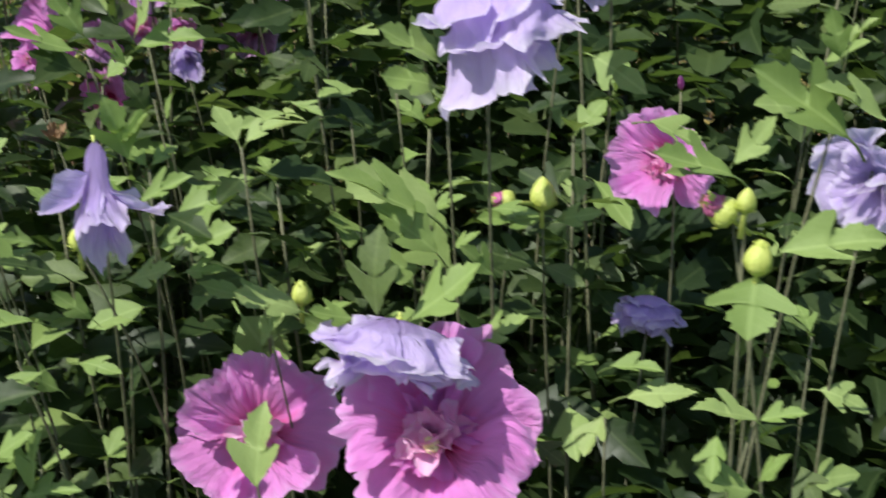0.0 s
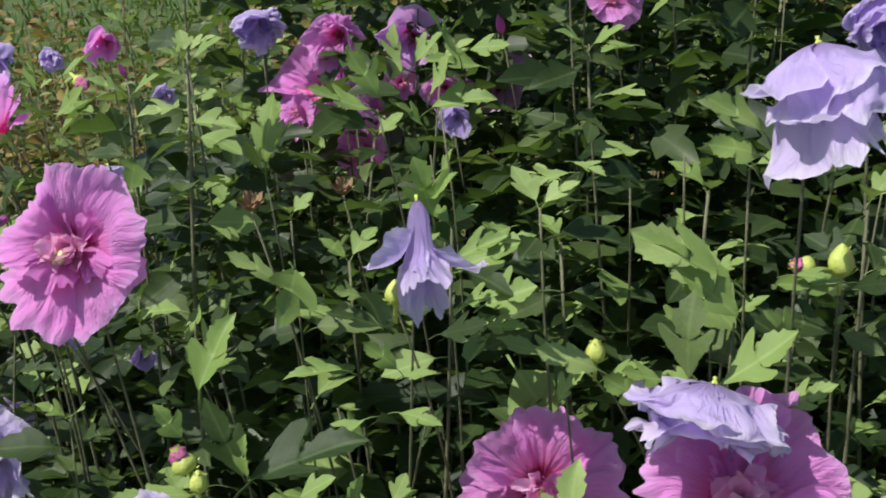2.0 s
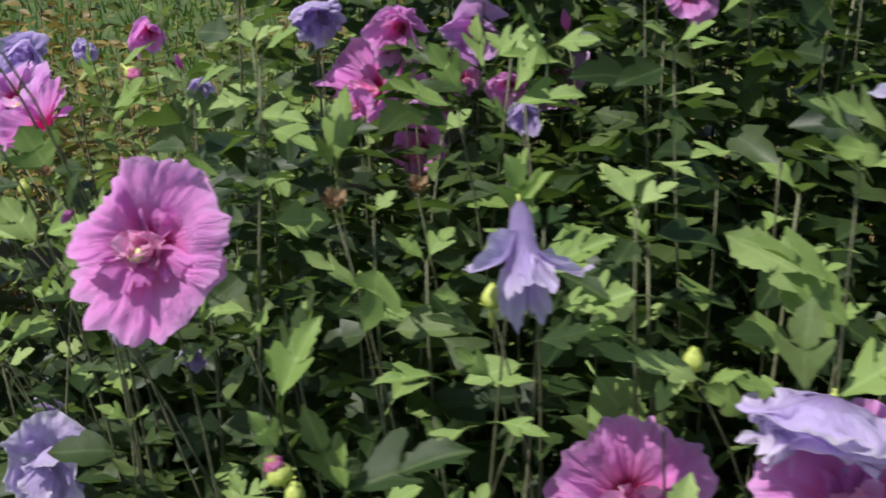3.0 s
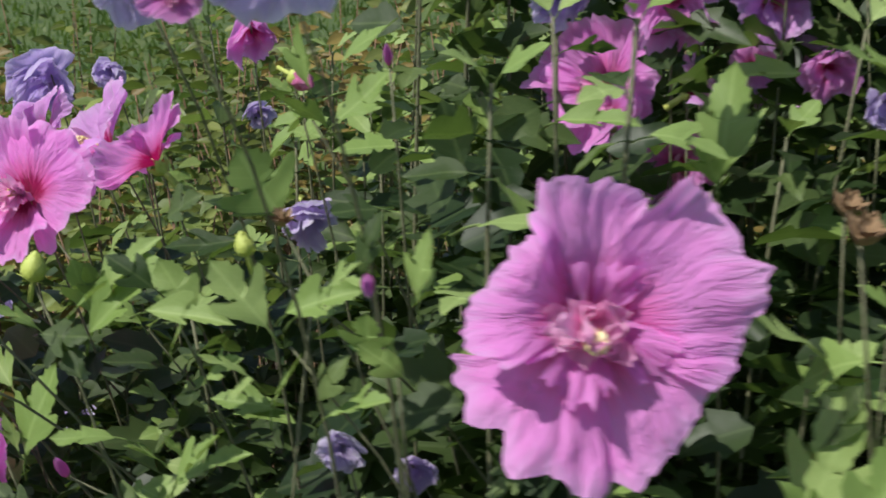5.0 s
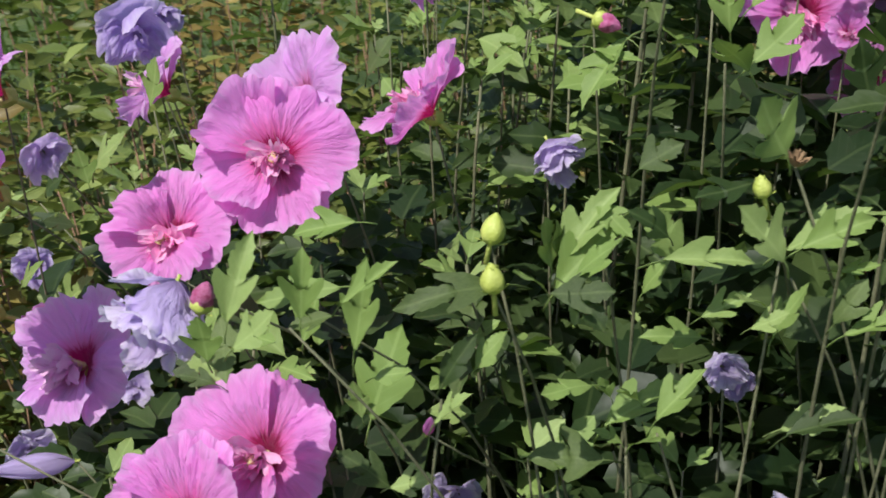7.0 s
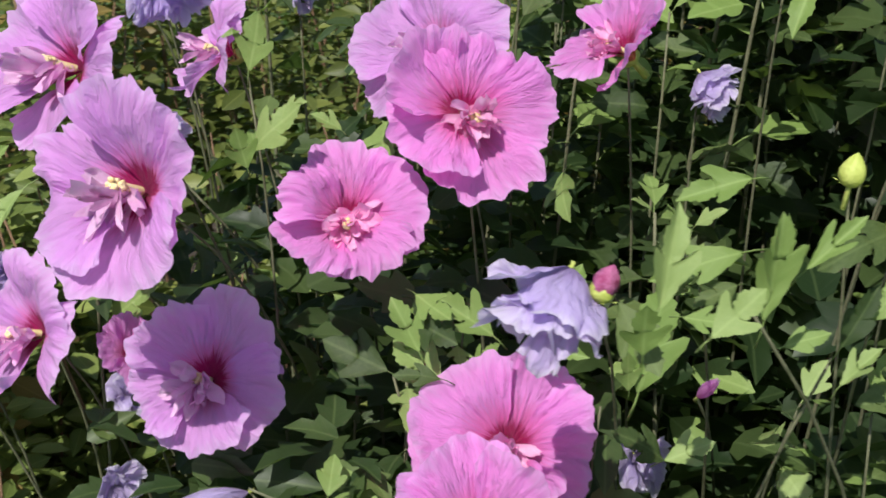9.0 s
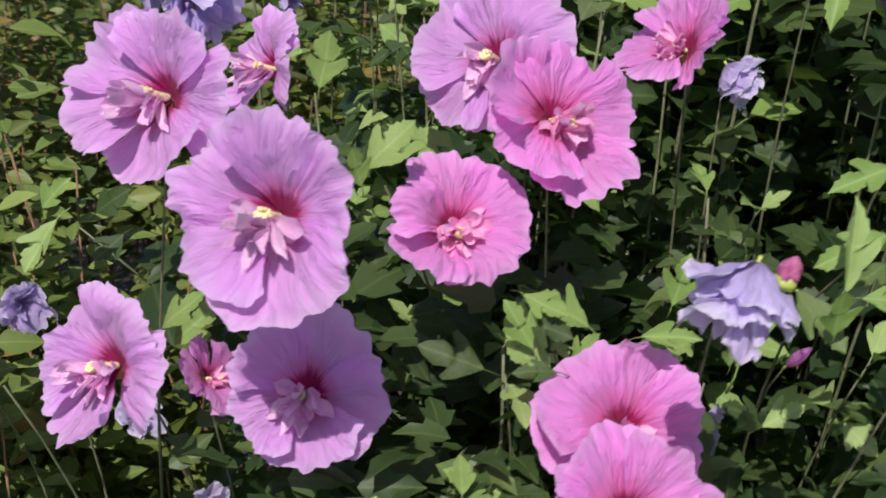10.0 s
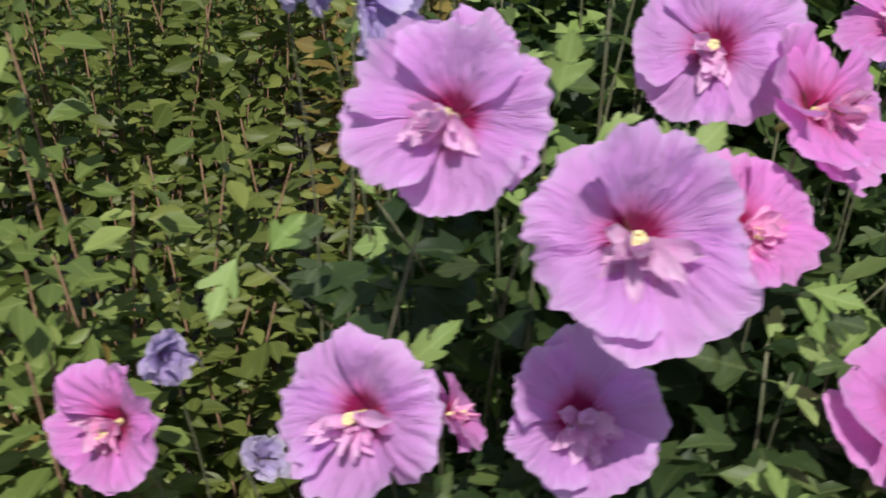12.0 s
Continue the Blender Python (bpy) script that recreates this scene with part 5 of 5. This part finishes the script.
# ---------------- the hedge behind the flowers ----------------
FRONT = ((1.3, 0.62), (0.45, 0.58), (0.15, 0.62), (-0.30, 0.71), (-0.66, 0.95), (-0.86, 1.12), (-0.93, 1.36))
BACK = ((1.3, 1.75), (0.3, 1.70), (-0.30, 1.56), (-0.68, 1.44), (-0.93, 1.36))


def inside(x, y):
    """Whether a place lies within the hedge's plan."""
    ring = FRONT + tuple(reversed(BACK[:-1]))
    hit, j = False, len(ring) - 1
    for i in range(len(ring)):
        (xi, yi), (xj, yj) = ring[i], ring[j]
        if (yi > y) != (yj > y) and x < (xj - xi) * (y - yi) / (yj - yi) + xi:
            hit = not hit
        j = i
    return hit


# the stems of all the flowering branches so far
for entry in thing_stems:
    grow_stem(*entry)
for entry in waiting_leaves:
    grow_leaf(*entry)
thing_stems.clear()
fill = random.Random(23)


def leafy_cane(x, y, height, tally):
    lean = (fill.uniform(-0.06, 0.06), fill.uniform(-0.05, 0.08))
    if any(covers_flower(Vector((x, y, z)), 0.012) for z in (0.85, 0.92, 1.0, 1.05, 1.1, 1.15) if z < height + 0.04):
        return
    thing = branch((x, y, height), "upright green hibiscus branch crowded with lobed leaves", lean, radius=fill.uniform(0.0017, 0.0034))
    line = grow_stem(*thing_stems.pop())
    z = fill.uniform(0.58, 0.66)
    turn = fill.uniform(0, 6.28)
    while z < height - 0.005:
        s = z / height
        k = s * (len(line) - 1)
        j = min(int(k), len(line) - 2)
        node = line[j].lerp(line[j + 1], k - j)
        for side in range(2 if fill.random() < 0.45 else 1):
            turn += 2.4 + fill.uniform(-0.4, 0.4)
            size = fill.uniform(0.029, 0.056) * (1.15 - 0.30 * s)
            out = Vector((math.cos(turn), math.sin(turn), fill.uniform(-0.45, 0.35))).normalized()
            base = node + out * size * 0.30
            if covers_flower(base + out * size * 0.5, size):
                continue
            tilt = Vector((fill.uniform(-1.0, 1.0), fill.uniform(-1.0, 1.0), 0))
            m = frame_of(base, out, Vector((0, -0.12, 1)) + tilt)
            wide = fill.uniform(0.85, 1.15)
            part("leaf", fill.choice(COARSE_LEAVES), thing, m @ Matrix.Diagonal((size * wide, size, size, 1)))
            tally[0] += 1
        z += fill.uniform(0.018, 0.036)
    tip = line[-1]
    for k in range(2):
        out = Vector((math.cos(turn + 2.1 * k), math.sin(turn + 2.1 * k), 0.9)).normalized()
        size = fill.uniform(0.018, 0.032)
        if not covers_flower(tip + out * size, size):
            part("leaf", COARSE_LEAVES[-1 - k % 2], thing, frame_of(tip + out * size * 0.2, out, Vector((0.1, -0.3, 1))) @ Matrix.Diagonal((size, size, size, 1)))
            tally[0] += 1


tally = [0]
made = 0
while made < 138:
    x, y = fill.uniform(-1.02, 0.75), fill.uniform(0.55, 1.6)
    if not inside(x, y):
        continue
    deep = min(1.0, max(0.0, (y - 0.6) / 0.6))
    tall = fill.uniform(0.98, 1.12)
    if x > -0.55 + 0.25 * (y - 1.0):
        tall += (0.10 + 0.32 * fill.random()) * deep
    elif x < -0.62:
        tall -= 0.12
    leafy_cane(x, y, tall, tally)
    made += 1
# taller growth where the hedge runs out
made = 0
while made < 22:
    x, y = fill.uniform(-0.78, -0.15), fill.uniform(1.25, 1.62)
    if not inside(x, y - 0.06):
        continue
    leafy_cane(x, y, fill.uniform(1.00, 1.12), tally)
    made += 1
# low shoots along the hedge's face
made = 0
while made < 54:
    x, y = fill.uniform(-1.05, 0.55), fill.uniform(0.45, 1.6)
    if inside(x, y) or not inside(x + 0.03, y + 0.07):
        continue
    leafy_cane(x, y, fill.uniform(0.78, 0.96), tally)
    made += 1


# ---------------- inner and far foliage, past counting ----------------
def leaf_cloud(name, mat, count, place, size, label, seed, tilt=0.6):
    rng = random.Random(seed)
    verts, faces, uvs = [], [], []
    for n in range(count):
        p = Vector(place(rng))
        s = rng.uniform(*size)
        if covers_flower(p, s):
            continue
        turn = rng.uniform(0, 6.28)
        out = Vector((math.cos(turn), math.sin(turn), rng.uniform(-0.4, 0.5)))
        m = frame_of(p, out, Vector((rng.uniform(-tilt, tilt), rng.uniform(-tilt, tilt), 1)))
        base = len(verts)
        wide = s * rng.uniform(0.75, 1.1)
        for x, y, z in ((0, 0, 0), (0.22, 0.12, 0.05), (0.38, 0.48, 0.10), (0.21, 0.50, 0.06), (0.20, 0.72, 0.05), (0, 1.0, -0.14), (-0.20, 0.72, 0.05), (-0.21, 0.50, 0.06), (-0.38, 0.48, 0.10), (-0.22, 0.12, 0.05), (0, 0.45, 0)):
            verts.append(m @ Vector((x * wide, y * s, z * s)))
            uvs.append((0.5 + x, y))
        for k in range(10):
            faces.append((base + k, base + (k + 1) % 10, base + 10))
    return tagged(new(name, mesh_of(name, verts, faces, mat, uvs)), label, "foliage", kind="stuff")


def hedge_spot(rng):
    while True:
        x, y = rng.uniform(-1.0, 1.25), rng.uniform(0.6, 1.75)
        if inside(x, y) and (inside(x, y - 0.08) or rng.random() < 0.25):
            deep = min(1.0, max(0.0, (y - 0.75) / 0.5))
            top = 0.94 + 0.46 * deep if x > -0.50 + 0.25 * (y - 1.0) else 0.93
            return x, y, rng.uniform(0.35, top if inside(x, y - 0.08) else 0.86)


# near-black leaf copy: the shade inside the hedge is put into its colour
SHADED_INNER_LEAF = leaf_material("shade_toned_inner_leaf", (0.010, 0.025, 0.009), (0.080, 0.118, 0.036), (0.18, 0.30, 0.05), island=True)
leaf_cloud("hedge_foliage", SHADED_INNER_LEAF, 23000, hedge_spot, (0.028, 0.060), "dense leaves filling the hedge's inside, coloured near-black for the shade there", 5, 1.0)


def face_spot(rng):
    while True:
        x, y = rng.uniform(-1.0, 0.6), rng.uniform(0.45, 1.5)
        if not inside(x, y) and inside(x + 0.03, y + 0.09):
            return x, y, 0.35 + 0.52 * math.sqrt(rng.random())


FACE_LEAF = leaf_material("outer_hibiscus_leaf", (0.016, 0.037, 0.013), (0.140, 0.195, 0.058), (0.18, 0.30, 0.05), island=True)
leaf_cloud("low_foliage", FACE_LEAF, 4200, face_spot, (0.026, 0.050), "lobed green leaves low along the hedge's face", 15, 0.9)


def small_shrub(x, y, height, spread, seed, near=False):
    """A low shrub: twigs with pointed leaves in pairs, thicker towards the tips."""
    rng = random.Random(seed)
    thing = tagged(new("small_shrub"), "low leafy shrub with pointed yellow-green leaves and reddish-brown twigs", "shrub", "low shrubs beyond the hedge")
    foot = Vector((x, y, 0.02))
    thing.matrix_basis = Matrix.Translation(foot)
    twigs, verts, faces, uvs = [], [], [], []
    tone = LIT_SHRUB if near and x > -1.0 else RUST if near or rng.random() < 0.3 else SMALL
    for n in range(17 if near else 12):
        a, r = rng.uniform(0, 6.28), spread * math.sqrt(rng.random())
        top = foot + Vector((r * math.cos(a), r * math.sin(a), height * rng.uniform(0.60, 1.04)))
        mid = foot.lerp(top, 0.5) + Vector((rng.uniform(-0.04, 0.04), rng.uniform(-0.04, 0.04), 0.05))
        points = [foot + Vector((r * 0.2 * math.cos(a), r * 0.2 * math.sin(a), 0)), mid, top]
        twigs.append(tube([p - foot for p in points], [0.003, 0.002, 0.001], 5))
        for i in range(64):
            s = 0.45 + 0.57 * (i + rng.random()) / 64
            p = (points[0].lerp(mid, s * 2) if s < 0.5 else mid.lerp(top, s * 2 - 1))
            turn = i * 2.4 + rng.uniform(-0.5, 0.5)
            out = Vector((math.cos(turn), math.sin(turn), rng.uniform(-0.25, 0.5))).normalized()
            size = rng.uniform(0.018, 0.046)
            p = p + out * rng.uniform(0.003, 0.05)
            if near and covers_flower(p, size):
                continue
            m = frame_of(p - foot, out, Vector((rng.uniform(-1.3, 1.1), rng.uniform(-1.3, 1.0), 1)))
            base = len(verts)
            half = rng.uniform(0.42, 0.62)
            sag = rng.uniform(-0.05, 0.22)
            for v, w in ((0.0, 0.04), (0.22, 0.36), (0.48, 0.5), (0.76, 0.3), (1.0, 0.01)):
                for u in (-1, 0, 1):
                    verts.append(m @ Vector((u * w * half * size, v * size, size * (0.11 * abs(u) * w * 2 - sag * v * v))))
                    uvs.append((0.5 + u * w * 0.9, v))
            for k in range(4):
                for u in range(2):
                    q = base + k * 3 + u
                    faces.append((q, q + 1, q + 4, q + 3))
    for piece in twigs:
        part("twig", mesh_of("twig", *piece, WOOD), thing, Matrix.Translation(foot))
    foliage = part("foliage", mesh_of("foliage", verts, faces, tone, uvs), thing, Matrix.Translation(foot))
    tagged(foliage, kind="stuff")


spots = random.Random(41)
for i in range(12):
    for j in range(4):
        x, y = -1.95 + 0.27 * i + spots.uniform(-0.06, 0.06), 1.78 + 0.28 * j + spots.uniform(-0.06, 0.06)
        if y < 1.95 and x < -1.25:
            continue
        small_shrub(x, y, spots.uniform(0.80, 0.94) + 0.05 * j, 0.19, 100 + i * 7 + j)
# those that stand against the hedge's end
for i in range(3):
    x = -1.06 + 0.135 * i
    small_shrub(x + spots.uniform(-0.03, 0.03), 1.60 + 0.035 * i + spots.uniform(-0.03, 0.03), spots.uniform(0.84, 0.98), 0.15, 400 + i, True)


def grass(count, seed):
    rng = random.Random(seed)
    verts, faces, uvs = [], [], []
    for n in range(count):
        # thicker behind the hedge, thinner all round
        d = (2.4 if n % 3 else 1.0) + 9.5 * rng.random() ** 1.7
        a = rng.uniform(-1.2, 0.9) if n % 3 else rng.uniform(-math.pi, math.pi)
        x, y = -0.8 + d * math.sin(a), 0.6 + d * math.cos(a)
        if 0.35 < y < 3.2 and -1.5 < x < 2.2 or (y > 1.6 and y < 3.2 and -2.1 < x < 2.4):
            continue
        h = rng.uniform(0.04, 0.13)
        t = rng.uniform(0, 6.28)
        w = Vector((math.cos(t), math.sin(t), 0)) * 0.004 * (1 + d * 0.2)
        tip = Vector((rng.uniform(-0.04, 0.04), rng.uniform(-0.04, 0.04), h))
        p = Vector((x, y, 0))
        base = len(verts)
        verts += [p - w, p + w, p + w * 0.7 + tip * 0.6, p - w * 0.7 + tip * 0.6, p + tip]
        uvs += [(0.1, 0), (0.9, 0), (0.8, 0.6), (0.2, 0.6), (0.5, 1)]
        faces += [(base, base + 1, base + 2, base + 3), (base + 3, base + 2, base + 4)]
    tagged(new("grass", mesh_of("grass", verts, faces, GRASS, uvs)), "green lawn grass in sunlight behind the hedge", "grass", kind="stuff")


grass(36000, 9)
